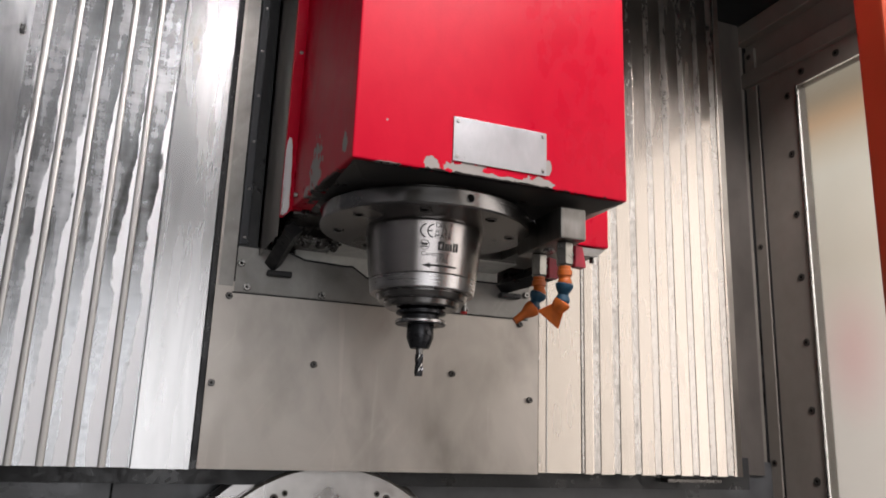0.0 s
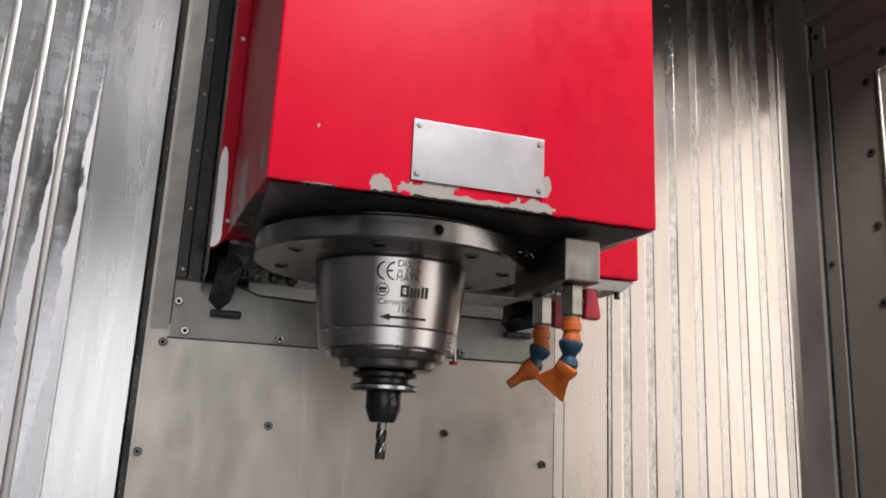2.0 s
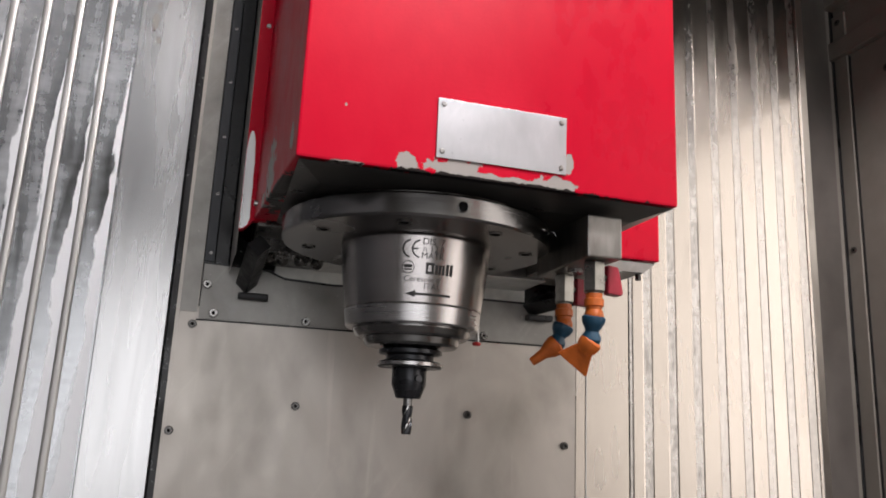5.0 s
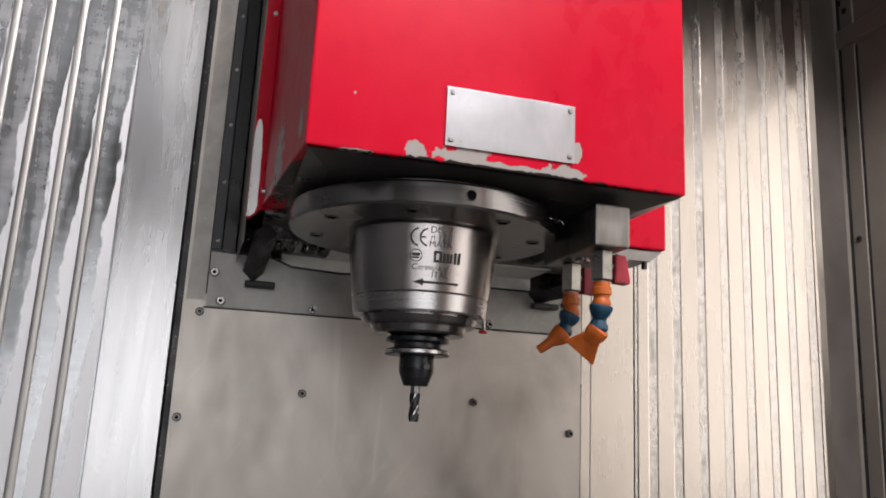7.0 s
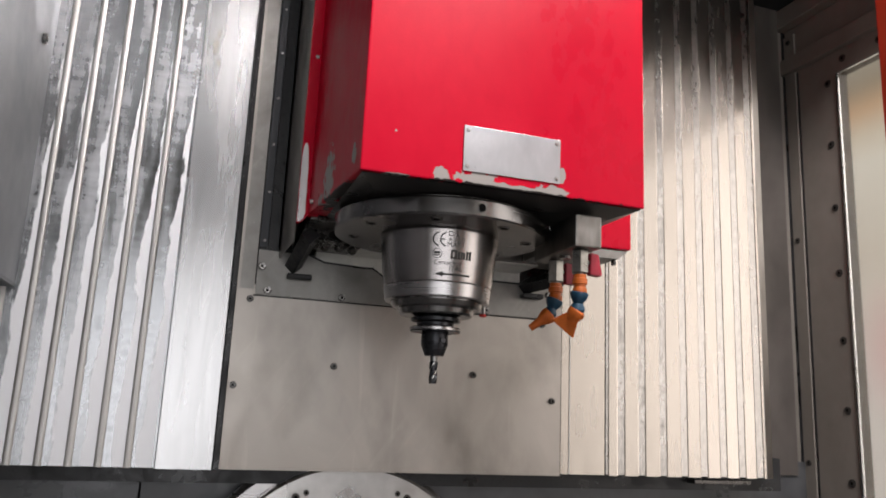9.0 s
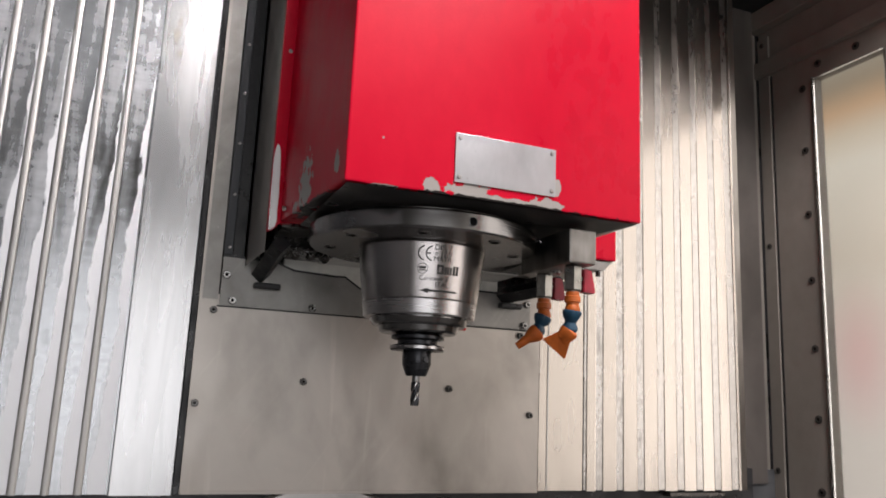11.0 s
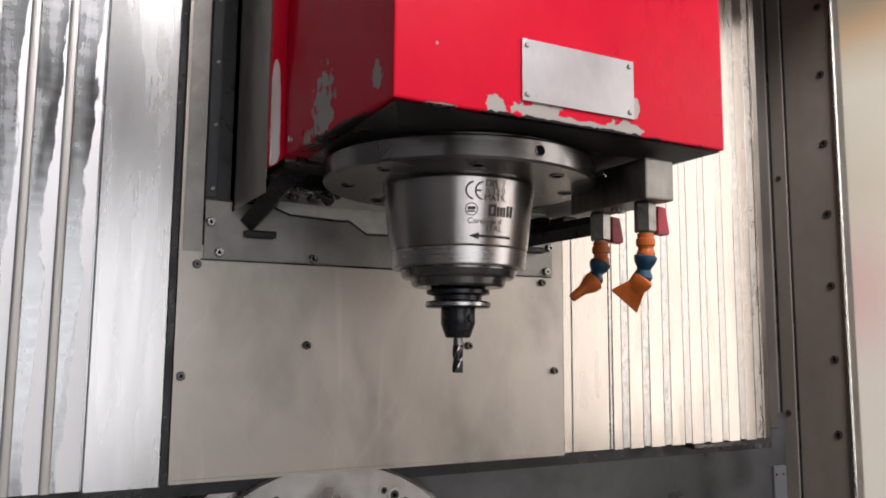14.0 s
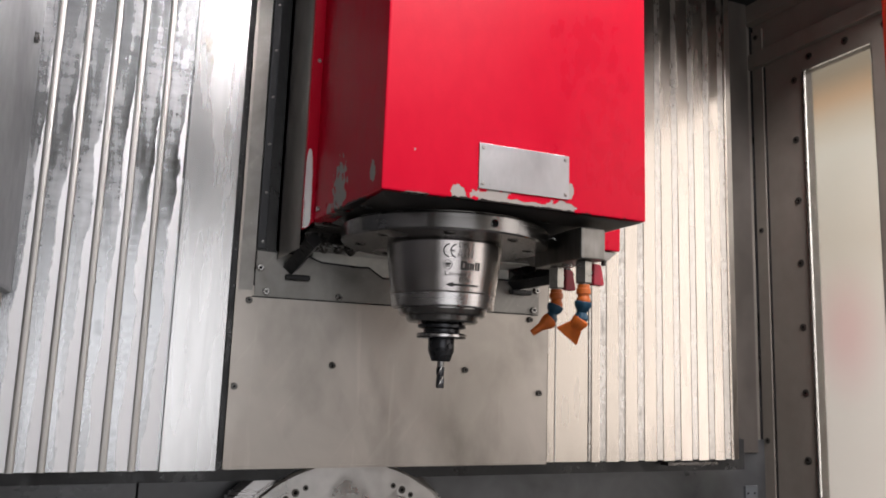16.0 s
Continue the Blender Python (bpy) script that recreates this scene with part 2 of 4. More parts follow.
pb.inputs["Transmission Weight"].default_value, pb.inputs["Roughness"].default_value, pb.inputs["IOR"].default_value = 1.0, 0.22, 1.2


# painted board behind the pane; it glows by itself in place of a lit hall
def glowing_backdrop_material():
    m = bpy.data.materials.new("glowing_hall_backdrop")
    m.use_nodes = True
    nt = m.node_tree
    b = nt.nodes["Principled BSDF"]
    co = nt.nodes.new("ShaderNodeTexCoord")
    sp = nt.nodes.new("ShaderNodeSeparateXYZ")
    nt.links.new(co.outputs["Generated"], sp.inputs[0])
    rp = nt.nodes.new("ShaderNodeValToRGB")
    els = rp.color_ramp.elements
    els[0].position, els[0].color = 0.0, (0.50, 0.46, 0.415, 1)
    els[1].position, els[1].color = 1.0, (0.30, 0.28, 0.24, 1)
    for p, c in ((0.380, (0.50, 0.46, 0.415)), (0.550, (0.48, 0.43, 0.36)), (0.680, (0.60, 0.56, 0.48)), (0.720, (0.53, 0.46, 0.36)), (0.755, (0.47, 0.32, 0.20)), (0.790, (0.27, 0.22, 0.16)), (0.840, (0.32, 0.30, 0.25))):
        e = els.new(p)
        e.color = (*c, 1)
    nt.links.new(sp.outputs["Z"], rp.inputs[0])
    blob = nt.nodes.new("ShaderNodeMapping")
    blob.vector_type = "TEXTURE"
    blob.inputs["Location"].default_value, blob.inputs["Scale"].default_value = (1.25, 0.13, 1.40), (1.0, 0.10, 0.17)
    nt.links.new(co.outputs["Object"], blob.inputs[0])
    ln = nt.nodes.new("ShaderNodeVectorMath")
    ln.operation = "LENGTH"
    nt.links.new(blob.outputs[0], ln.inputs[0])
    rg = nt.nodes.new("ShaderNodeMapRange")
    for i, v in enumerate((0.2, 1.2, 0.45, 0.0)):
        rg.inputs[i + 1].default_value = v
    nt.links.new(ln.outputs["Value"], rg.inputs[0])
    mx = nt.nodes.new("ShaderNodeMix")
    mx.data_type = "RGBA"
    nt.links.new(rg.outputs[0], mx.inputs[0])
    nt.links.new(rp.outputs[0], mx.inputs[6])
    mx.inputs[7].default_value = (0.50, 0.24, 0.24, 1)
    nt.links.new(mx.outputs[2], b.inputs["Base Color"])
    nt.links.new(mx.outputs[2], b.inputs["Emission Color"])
    # the board's own emission replaces light falling on the hall outside
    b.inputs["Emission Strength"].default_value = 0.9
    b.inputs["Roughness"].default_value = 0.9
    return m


HALL_GLOW = glowing_backdrop_material()


def smeared(m, drips=0.16, scratches=0.10, specks=0.25):
    """Dried coolant on bare sheet: slanting wipes, thin runs and fine specks."""
    nt = m.node_tree
    b = nt.nodes["Principled BSDF"]
    co = nt.nodes.new("ShaderNodeTexCoord")
    tone = b.inputs["Base Color"].links[0].from_socket
    for turn, scale, lo, hi, gain in ((0, (46, 46, 3.5), 0.60, 0.72, drips), (28, (34, 34, 3.0), 0.55, 0.75, -scratches), (-35, (70, 70, 4.0), 0.62, 0.70, scratches), (0, (260, 260, 200), 0.70, 0.76, specks), (0, (9, 9, 5), 0.52, 0.66, -0.20)):
        mp = nt.nodes.new("ShaderNodeMapping")
        mp.inputs["Rotation"].default_value = (0, radians(turn), 0)
        mp2 = nt.nodes.new("ShaderNodeMapping")
        mp2.inputs["Scale"].default_value = scale
        nt.links.new(co.outputs["Object"], mp.inputs[0])
        nt.links.new(mp.outputs[0], mp2.inputs[0])
        nz = nt.nodes.new("ShaderNodeTexNoise")
        nz.inputs["Scale"].default_value, nz.inputs["Detail"].default_value = 1.0, 5.0
        nt.links.new(mp2.outputs[0], nz.inputs["Vector"])
        rg = nt.nodes.new("ShaderNodeMapRange")
        for i, v in enumerate((lo, hi, 1.0, 1.0 + gain)):
            rg.inputs[i + 1].default_value = v
        nt.links.new(nz.outputs["Fac"], rg.inputs[0])
        mx = nt.nodes.new("ShaderNodeMix")
        mx.data_type, mx.blend_type = "RGBA", "MULTIPLY"
        mx.inputs[0].default_value = 1.0
        nt.links.new(tone, mx.inputs[6])
        nt.links.new(rg.outputs[0], mx.inputs[7])
        tone = mx.outputs[2]
    nt.links.new(tone, b.inputs["Base Color"])


smeared(STEEL, 0.14, 0.045, 0.25)
smeared(DULL, 0.1, 0.12, 0.6)
smeared(PLATE, 0.0, 0.05, -0.3)
# black grime on the side's edge; along the front, the belly gap's shade painted on
chipped(RED, [(-0.2, -0.30, 1.497, 0.02, 0.10, 0.006), (-0.0, -0.43, 1.498, 0.17, 0.02, 0.0045)], (0.03, 0.025, 0.024))


chipped(SATIN, [(-0.387, -0.004, 1.805, 0.005, 0.02, 0.014), (-0.380, -0.004, 1.778, 0.004, 0.02, 0.009), (-0.383, -0.004, 1.832, 0.003, 0.02, 0.008)], (0.50, 0.47, 0.43), 0.4)


def slat_film(m, start, pitch):
    """Wiped and unwiped film on the slats: a ragged bright margin along one edge of each."""
    nt = m.node_tree
    b = nt.nodes["Principled BSDF"]
    co = nt.nodes.new("ShaderNodeTexCoord")
    sp = nt.nodes.new("ShaderNodeSeparateXYZ")
    nt.links.new(co.outputs["Object"], sp.inputs[0])

    def math_node(op, a, c, e=None):
        n = nt.nodes.new("ShaderNodeMath")
        n.operation = op
        for i, v in enumerate((a, c, e)):
            if v is None:
                continue
            if isinstance(v, (int, float)):
                n.inputs[i].default_value = v
            else:
                nt.links.new(v, n.inputs[i])
        return n.outputs[0]

    u = math_node("FRACT", math_node("DIVIDE", math_node("SUBTRACT", sp.outputs["X"], start), pitch), None)
    mp = nt.nodes.new("ShaderNodeMapping")
    mp.inputs["Scale"].default_value = (24, 10, 6.5)
    nt.links.new(co.outputs["Object"], mp.inputs[0])
    nz = nt.nodes.new("ShaderNodeTexNoise")
    nz.inputs["Scale"].default_value, nz.inputs["Detail"].default_value, nz.inputs["Roughness"].default_value = 1.0, 7.0, 0.62
    nt.links.new(mp.outputs[0], nz.inputs["Vector"])
    edge = math_node("MULTIPLY_ADD", math_node("SUBTRACT", nz.outputs["Fac"], 0.5), 0.95, u)
    edge = math_node("MULTIPLY_ADD", math_node("SUBTRACT", 1.5, sp.outputs["Z"]), 0.75, edge)
    rg = nt.nodes.new("ShaderNodeMapRange")
    for i, v in enumerate((0.77, 0.81, 0.0, 1.0)):
        rg.inputs[i + 1].default_value = v
    nt.links.new(edge, rg.inputs[0])
    old = b.inputs["Roughness"].links[0].from_socket
    mr = nt.nodes.new("ShaderNodeMix")
    nt.links.new(rg.outputs[0], mr.inputs[0])
    nt.links.new(old, mr.inputs[2])
    mr.inputs[3].default_value = 0.55
    nt.links.new(mr.outputs[0], b.inputs["Roughness"])
    oc = b.inputs["Base Color"].links[0].from_socket
    mc = nt.nodes.new("ShaderNodeMix")
    mc.data_type = "RGBA"
    nt.links.new(rg.outputs[0], mc.inputs[0])
    nt.links.new(oc, mc.inputs[6])
    mc.inputs[7].default_value = (0.90, 0.905, 0.92, 1)
    nt.links.new(mc.outputs[2], b.inputs["Base Color"])


slat_film(COVER, -0.4515, 0.0415)

# ---- builders ----


def link(name, bm, material, smooth=None):
    me = bpy.data.meshes.new(name)
    bmesh.ops.recalc_face_normals(bm, faces=bm.faces)
    if smooth is not None:
        lim = radians(smooth)
        for e in bm.edges:
            e.smooth = len(e.link_faces) == 2 and e.calc_face_angle(0) < lim
        for f in bm.faces:
            f.smooth = True
    bm.to_mesh(me)
    bm.free()
    me.materials.append(material)
    return new(name, me)


def part(name, bm, material, parent, label="", smooth=None):
    """One mesh under a thing; its vertices are given in the world's coordinates."""
    ob = link(name, bm, material, smooth)
    ob.parent = parent
    ob.matrix_parent_inverse = parent.matrix_basis.inverted()
    return tagged(ob, label) if label else ob


def thing(name, at, label, category, group="", kind=""):
    ob = new(name)
    ob.empty_display_size = 0.05
    ob.location = at
    return tagged(ob, label, category, group, kind)


def piece(name, bm, material, label, category="", kind="", group="", smooth=None):
    return tagged(link(name, bm, material, smooth), label, category, group, kind)


def box(x0, x1, y0, y1, z0, z1, bevel=0.0, bm=None, seg=2):
    bm2 = bmesh.new()
    bmesh.ops.create_cube(bm2, size=1.0, matrix=Matrix.Translation(((x0 + x1) / 2, (y0 + y1) / 2, (z0 + z1) / 2)) @ Matrix.Diagonal((x1 - x0, y1 - y0, z1 - z0, 1)))
    if bevel:
        bmesh.ops.bevel(bm2, geom=bm2.edges[:], offset=bevel, segments=seg, affect="EDGES", profile=0.6)
    return join(bm, bm2)


def join(bm, bm2):
    if bm is None:
        return bm2
    me = bpy.data.meshes.new("t")
    bm2.to_mesh(me)
    bm2.free()
    bm.from_mesh(me)
    bpy.data.meshes.remove(me)
    return bm


def lathe(profile, m=None, seg=64, bm=None):
    """A turned body from (radius, height) pairs about the z axis of m; ends close at radius 0."""
    bm2 = bmesh.new()
    rings = []
    for r, h in profile:
        if r < 1e-6:
            rings.append([bm2.verts.new((0, 0, h))])
        else:
            rings.append([bm2.verts.new((r * math.cos(2 * math.pi * i / seg), r * math.sin(2 * math.pi * i / seg), h)) for i in range(seg)])
    for a, b in zip(rings, rings[1:]):
        for i in range(seg):
            j = (i + 1) % seg
            if len(a) == 1 and len(b) == 1:
                continue
            if len(a) == 1:
                bm2.faces.new((a[0], b[i], b[j]))
            elif len(b) == 1:
                bm2.faces.new((a[i], b[0], a[j]))
            else:
                bm2.faces.new((a[i], b[i], b[j], a[j]))
    if m is not None:
        bmesh.ops.transform(bm2, matrix=m, verts=bm2.verts)
    return join(bm, bm2)


def prism(points, y0, y1, bm=None, bevel=0.0, m=None):
    """A polygon in x and z, given thickness along y."""
    bm2 = bmesh.new()
    a = [bm2.verts.new((x, y0, z)) for x, z in points]
    b = [bm2.verts.new((x, y1, z)) for x, z in points]
    bm2.faces.new(a)
    bm2.faces.new(b[::-1])
    for i in range(len(a)):
        j = (i + 1) % len(a)
        bm2.faces.new((a[i], b[i], b[j], a[j]))
    if bevel:
        bmesh.ops.bevel(bm2, geom=bm2.edges[:], offset=bevel, segments=2, affect="EDGES")
    if m is not None:
        bmesh.ops.transform(bm2, matrix=m, verts=bm2.verts)
    return join(bm, bm2)


def strip(points, z0, z1, thick=0.0015, bm=None):
    """A folded sheet: a line in x and y, with thickness towards +y, extruded upwards."""
    bm2 = bmesh.new()
    loop = list(points) + [(x, y + thick) for x, y in reversed(points)]
    a = [bm2.verts.new((x, y, z0)) for x, y in loop]
    b = [bm2.verts.new((x, y, z1)) for x, y in loop]
    n = len(points)
    for v in (a, b):
        for i in range(n - 1):
            bm2.faces.new((v[i], v[i + 1], v[2 * n - 2 - i], v[2 * n - 1 - i]))
    for i in range(len(loop)):
        j = (i + 1) % len(loop)
        bm2.faces.new((a[i], a[j], b[j], b[i]))
    return join(bm, bm2)


def along(p, q):
    """The pose whose z axis runs from p to q."""
    p, q = Vector(p), Vector(q)
    return Matrix.Translation(p) @ (q - p).to_track_quat("Z", "Y").to_matrix().to_4x4()


def rod(p, q, r, seg=20, bm=None, r2=None, fillet=0.0):
    h = (Vector(q) - Vector(p)).length
    r2 = r if r2 is None else r2
    prof = [(0, 0), (r - fillet, 0), (r, fillet), (r2, h - fillet), (r2 - fillet, h), (0, h)] if fillet else [(0, 0), (r, 0), (r2, h), (0, h)]
    return lathe(prof, along(p, q), seg, bm)

# ---- the enclosure ----
TOP = 2.40
# made-up hall shell out of view, for the metal to reflect
piece("floor", box(-5, 5, -6, 2.5, -0.1, 0.0), CONCRETE, "unseen grey hall floor added for reflections and bounce", kind="structure")
piece("hall_wall_north", box(-5, 5, 2.5, 2.6, 0, 5), HALL, "unseen brown hall wall added for reflections and bounce", kind="structure")
piece("hall_wall_south", box(-5, 5, -6.1, -6.0, 0, 5), HALL, "unseen brown hall wall added for reflections and bounce", kind="structure")
piece("hall_wall_east", box(5, 5.1, -6.1, 2.6, 0, 5), HALL, "unseen brown hall wall added for reflections and bounce", kind="structure")
piece("hall_wall_west", box(-5.1, -5, -6.1, 2.6, 0, 5), HALL, "unseen brown hall wall added for reflections and bounce", kind="structure")
piece("hall_ceiling", box(-5.1, 5.1, -6.1, 2.6, 5, 5.1), HALL, "unseen brown hall ceiling added for reflections and bounce", kind="structure")


# back of the enclosure: a black sheet gives the darkness behind the covers
piece("wall_back", box(-0.72, 1.05, 0.30, 0.33, 0.4, TOP), BLACK, "black sheet standing in for the dark behind the way covers", kind="structure")
piece("lower_wall", prism([(-0.72, 0.5), (-0.432, 0.5), (-0.432, 1.13), (-0.72, 1.13)], 0.150, 0.156), TROUGH, "dull grey sheet below the way covers", kind="structure")
piece("lower_wall_panel", prism([(-0.428, 0.5), (1.05, 0.5), (1.05, 1.13), (-0.428, 1.13)], 0.148, 0.156), TROUGH, "dull grey sheet behind the rotary table", kind="structure")
piece("trough_floor", box(-0.72, 1.05, -0.9, 0.15, 0.48, 0.50), TROUGH, "dark grey coolant trough floor", kind="structure")
piece("cover_rail", box(-0.64, 0.83, 0.060, 0.075, 1.074, 1.14), BLACK, "black band along the lower edge of the covers", kind="structure")
piece("rail_end_stop", box(0.60, 0.735, 0.035, 0.06, 1.088, 1.096, 0.001), DARKSTEEL, "dark flat guide under the cover edge", kind="structure")

# left wall: a painted hood panel with a rounded lower corner above a darker set-back sheet
bm = bmesh.new()
bm = box(-0.665, -0.637, -1.0, 0.03, 1.362, TOP, 0.006, bm)
piece("wall_left", bm, GREY, "smooth blue-grey painted side wall panel", kind="structure")
piece("wall_left_lower", box(-0.735, -0.715, -1.0, 0.15, 0.4, 1.40), TROUGH, "dark grey sheet below the side panel", kind="structure")
piece("wall_left_seam", box(-0.715, -0.706, -0.055, -0.045, 0.5, 1.37, 0.001), LIP, "narrow vertical seam strip", kind="structure")

# right wall with a window opening
RX, BY = 0.985, 0.084


def up(z):
    """Heights along the side wall."""
    return 1.246 + (z - 1.24) * 1.066


WY0, WY1, WZ0, WZ1 = BY - 0.268, BY - 0.088, 0.84, up(1.962)
bm = box(RX, RX + 0.03, WY1, BY + 0.075, 0.4, TOP)
box(RX, RX + 0.03, WY0 - 0.06, WY0, 0.4, TOP, 0, bm)
box(RX, RX + 0.03, WY0, WY1, WZ1, TOP, 0, bm)
box(RX, RX + 0.03, WY0, WY1, 0.4, WZ0, 0, bm)
piece("wall_right", bm, TAUPE, "taupe painted steel side wall with bolted edge", kind="structure")
win = tagged(new("window_1"), "scratched translucent side window with a bright cut edge", "window", kind="structure")
part("pane", box(RX - 0.006, RX + 0.002, WY0 - 0.004, WY1 - 0.006, WZ0 - 0.004, WZ1 - 0.004, 0.0015), PANE, win, "hazy scratched pane")
part("window_frame", box(RX - 0.0075, RX - 0.0005, WY1 - 0.0055, WY1 - 0.001, WZ0, WZ1, 0.001), CHROME, win, "bright edge strip")
piece("backdrop", box(1.25, 1.26, -0.06, 1.0, 0.6, 2.50), HALL_GLOW, "glowing painted board standing in for the hall beyond the side window", kind="structure")
piece("header_beam", box(RX - 0.018, RX - 0.001, -0.62, BY + 0.072, up(2.012), up(2.05), 0.002), TAUPE, "taupe beam along the top of the side wall", kind="structure")
piece("header_flange", box(RX - 0.032, RX - 0.001, -0.62, BY + 0.072, up(2.125), up(2.172), 0.003), TAUPE, "taupe flange under the enclosure roof", kind="structure")
piece("corner_trim", box(RX - 0.0065, RX - 0.0005, BY + 0.034, BY + 0.068, 0.5, up(2.11), 0.0015), TAUPE, "narrow taupe cover strip with screws", kind="structure")
piece("corner_gap", box(RX - 0.012, RX - 0.0005, BY + 0.0684, BY + 0.0697, 0.5, up(2.17)), BLACK, "dark gap beside the corner strip", kind="structure")
piece("corner_gap_front", box(RX - 0.0025, RX - 0.0003, BY + 0.0295, BY + 0.0337, 0.5, up(2.01)), BLACK, "dark seam beside the corner strip", kind="structure")
piece("corner_post", box(RX - 0.030, RX - 0.0005, BY + 0.070, BY + 0.084, 0.5, up(2.17), 0.002), TAUPE, "taupe folded corner post", kind="structure")
piece("back_side_sheet", box(0.752, RX - 0.032, BY + 0.058, BY + 0.066, 1.10, up(2.175), 0.001), UMBER, "plain dark sheet beside the ribbed cover", kind="structure")
piece("door_track", box(RX, RX + 0.03, -1.25, BY - 0.33, 2.05, TOP, 0.003), TAUPE, "taupe track housing over the door opening", kind="structure")
door = thing("sliding_door_edge", (0.23, -0.80, 0.5), "vermilion painted edge of the open sliding door", "door")
part("post", box(0.226, 0.266, -0.812, -0.780, 0.5, 2.174, 0.003), VERMILION, door)
part("lip", box(0.2665, 0.272, -0.810, -0.792, 0.5, 2.174, 0.001), VERMILION, door)


def bolt_proto(name, r, h, material, label, hexagon=True, group=""):
    """A small screw whose head faces -y; base at the origin."""
    ob = thing(name, (0, 0, 0), label, "screw", group)
    turn = pose(0, 0, 0, 90, 0, 0)
    part("washer", lathe([(0, 0), (r * 1.15, 0), (r * 1.15, h * 0.15), (0, h * 0.15)], turn, 20), DARKSTEEL, ob, smooth=30)
    head = part("head", lathe([(0, h * 0.1), (r, h * 0.1), (r, h * 0.85), (r * 0.85, h), (r * 0.5, h), (r * 0.5, h * 0.45), (0, h * 0.45)], turn, 20 if not hexagon else 20), material, ob, smooth=30)
    part("socket", lathe([(0, h * 0.47), (r * 0.46, h * 0.47), (r * 0.46, h * 0.5), (0, h * 0.5)], turn, 6), VOID, head)
    return ob


def place(proto, spots, turn=0):
    for i, (x, y, z) in enumerate(spots):
        if i == 0:
            proto.matrix_basis = pose(x, y, z, 0, 0, turn)
        else:
            copy_thing(proto, pose(x, y, z, 0, 0, turn))


piece("ceiling", box(-0.70, 1.04, -0.62, 0.16, up(2.175), up(2.175) + 0.025), GREY_DARK, "dark sheet-metal roof of the machining enclosure", kind="structure")

# side-wall bolts, on the plane x = RX facing -x
place(bolt_proto("wall_bolt", 0.0078, 0.0030, RUST, "dull dark round bolt head on the taupe wall", group="side wall bolts"),
      [(RX, BY - 0.059, up(0.957 + 0.1415 * i)) for i in range(8)] + [(RX, BY - 0.105 - 0.1 * i, up(1.990)) for i in range(5)], -90)
place(bolt_proto("trim_screw", 0.0062, 0.0025, RUST, "dull round screw on the taupe strip", group="trim screws"), [(RX - 0.0065, BY + 0.053, up(z)) for z in (0.65, 1.13, 1.612, 2.093)], -90)
place(bolt_proto("hood_screw", 0.008, 0.006, CHROME, "bright screw on the blue-grey side panel"), [(-0.637, -0.075, 1.737)], 90)

# ---- the centre panel that travels with the column ----
PX0, PX1, PZ = -0.311, 0.286, 1.102
OX0, OX1, OZ = -0.283, 0.262, 1.40
panel = thing("centre_panel", (0, 0, PZ), "brushed stainless centre panel with a bent lower edge", "panel", kind="structure")
bm = prism([(PX0, PZ), (PX1, PZ), (PX1, TOP), (OX1, TOP), (OX1, OZ), (OX0, OZ), (OX0, TOP), (PX0, TOP)], 0.0, 0.0025)
part("sheet", bm, STEEL, panel)
part("lower_lip", prism([(PX0 + 0.001, PZ - 0.001), (PX1 - 0.001, PZ - 0.001), (PX1 - 0.001, PZ + 0.0035), (PX0 + 0.001, PZ + 0.0035)], -0.0022, -0.0003), STEEL, panel, "folded lower edge")
part("lower_return", box(PX0, PX1, 0.0028, 0.045, PZ, PZ + 0.0022), STEEL, panel)
part("side_fold", box(PX0, PX0 + 0.004, -0.0022, -0.0003, PZ + 0.004, TOP), STEEL, panel)
# duller sheet laid over the panel's own steel to darken its shaded edge
part("side_strip", box(PX0 + 0.0045, OX0 - 0.0008, -0.0020, -0.0003, 1.392, TOP), DULL, panel, "added darker strip standing in for shade on the panel edge")
# the gap's darkness is a strip coloured black
piece("panel_gap", box(-0.3195, -0.3115, 0.006, 0.03, PZ - 0.002, TOP), BLACK, "black strip standing in for the dark gap beside the panel", kind="structure")
bm = bmesh.new()
random.seed(4)
for i in range(26):
    z = random.uniform(PZ + 0.02, 2.1)
    x = random.uniform(-0.3185, -0.3125)
    s = random.uniform(0.0003, 0.0007)
    box(x - s, x + s, 0.004, 0.0065, z - s, z + s * 1.6, 0.0, bm)
tagged(link("metal_chips", bm, CARBIDE), "tiny bright chips stuck in the black gap", "chips", kind="stuff")

place(bolt_proto("panel_screw", 0.0052, 0.007, SCREW, "small socket screw in the stainless panel", group="panel screws"),
      [(-0.288, 0, 1.375), (-0.302, 0, 1.233), (-0.14, 0, 1.272), (0.111, 0, 1.272), (0.267, 0, 1.233), (0.245, 0, 1.372)])

# apron plate across the opening, its top edge cut to clear the slide
apron = thing("apron_plate", (0, -0.004, 1.382), "thin grey steel apron plate with a cut-out top edge", "plate")
bm = prism([(OX0 + 0.002, 1.383), (OX1, 1.383), (OX1, 1.446), (0.05, 1.446), (0.02, 1.432), (-0.058, 1.430), (-0.085, 1.447), (-0.10, 1.446), (-0.17, 1.449), (-0.2, 1.46), (OX0 + 0.002, 1.462)], -0.0055, -0.003)
part("sheet", bm, DULL, apron)
EDGE = [(OX0 + 0.002, 1.462), (-0.2, 1.46), (-0.17, 1.449), (-0.10, 1.446), (-0.085, 1.447), (-0.058, 1.430), (0.02, 1.432), (0.05, 1.446), (OX1, 1.446)]
part("edge_bead", prism(EDGE + [(x, z - 0.0032) for x, z in reversed(EDGE)], -0.0066, -0.0057), BLACK, apron, "black greasy edge")
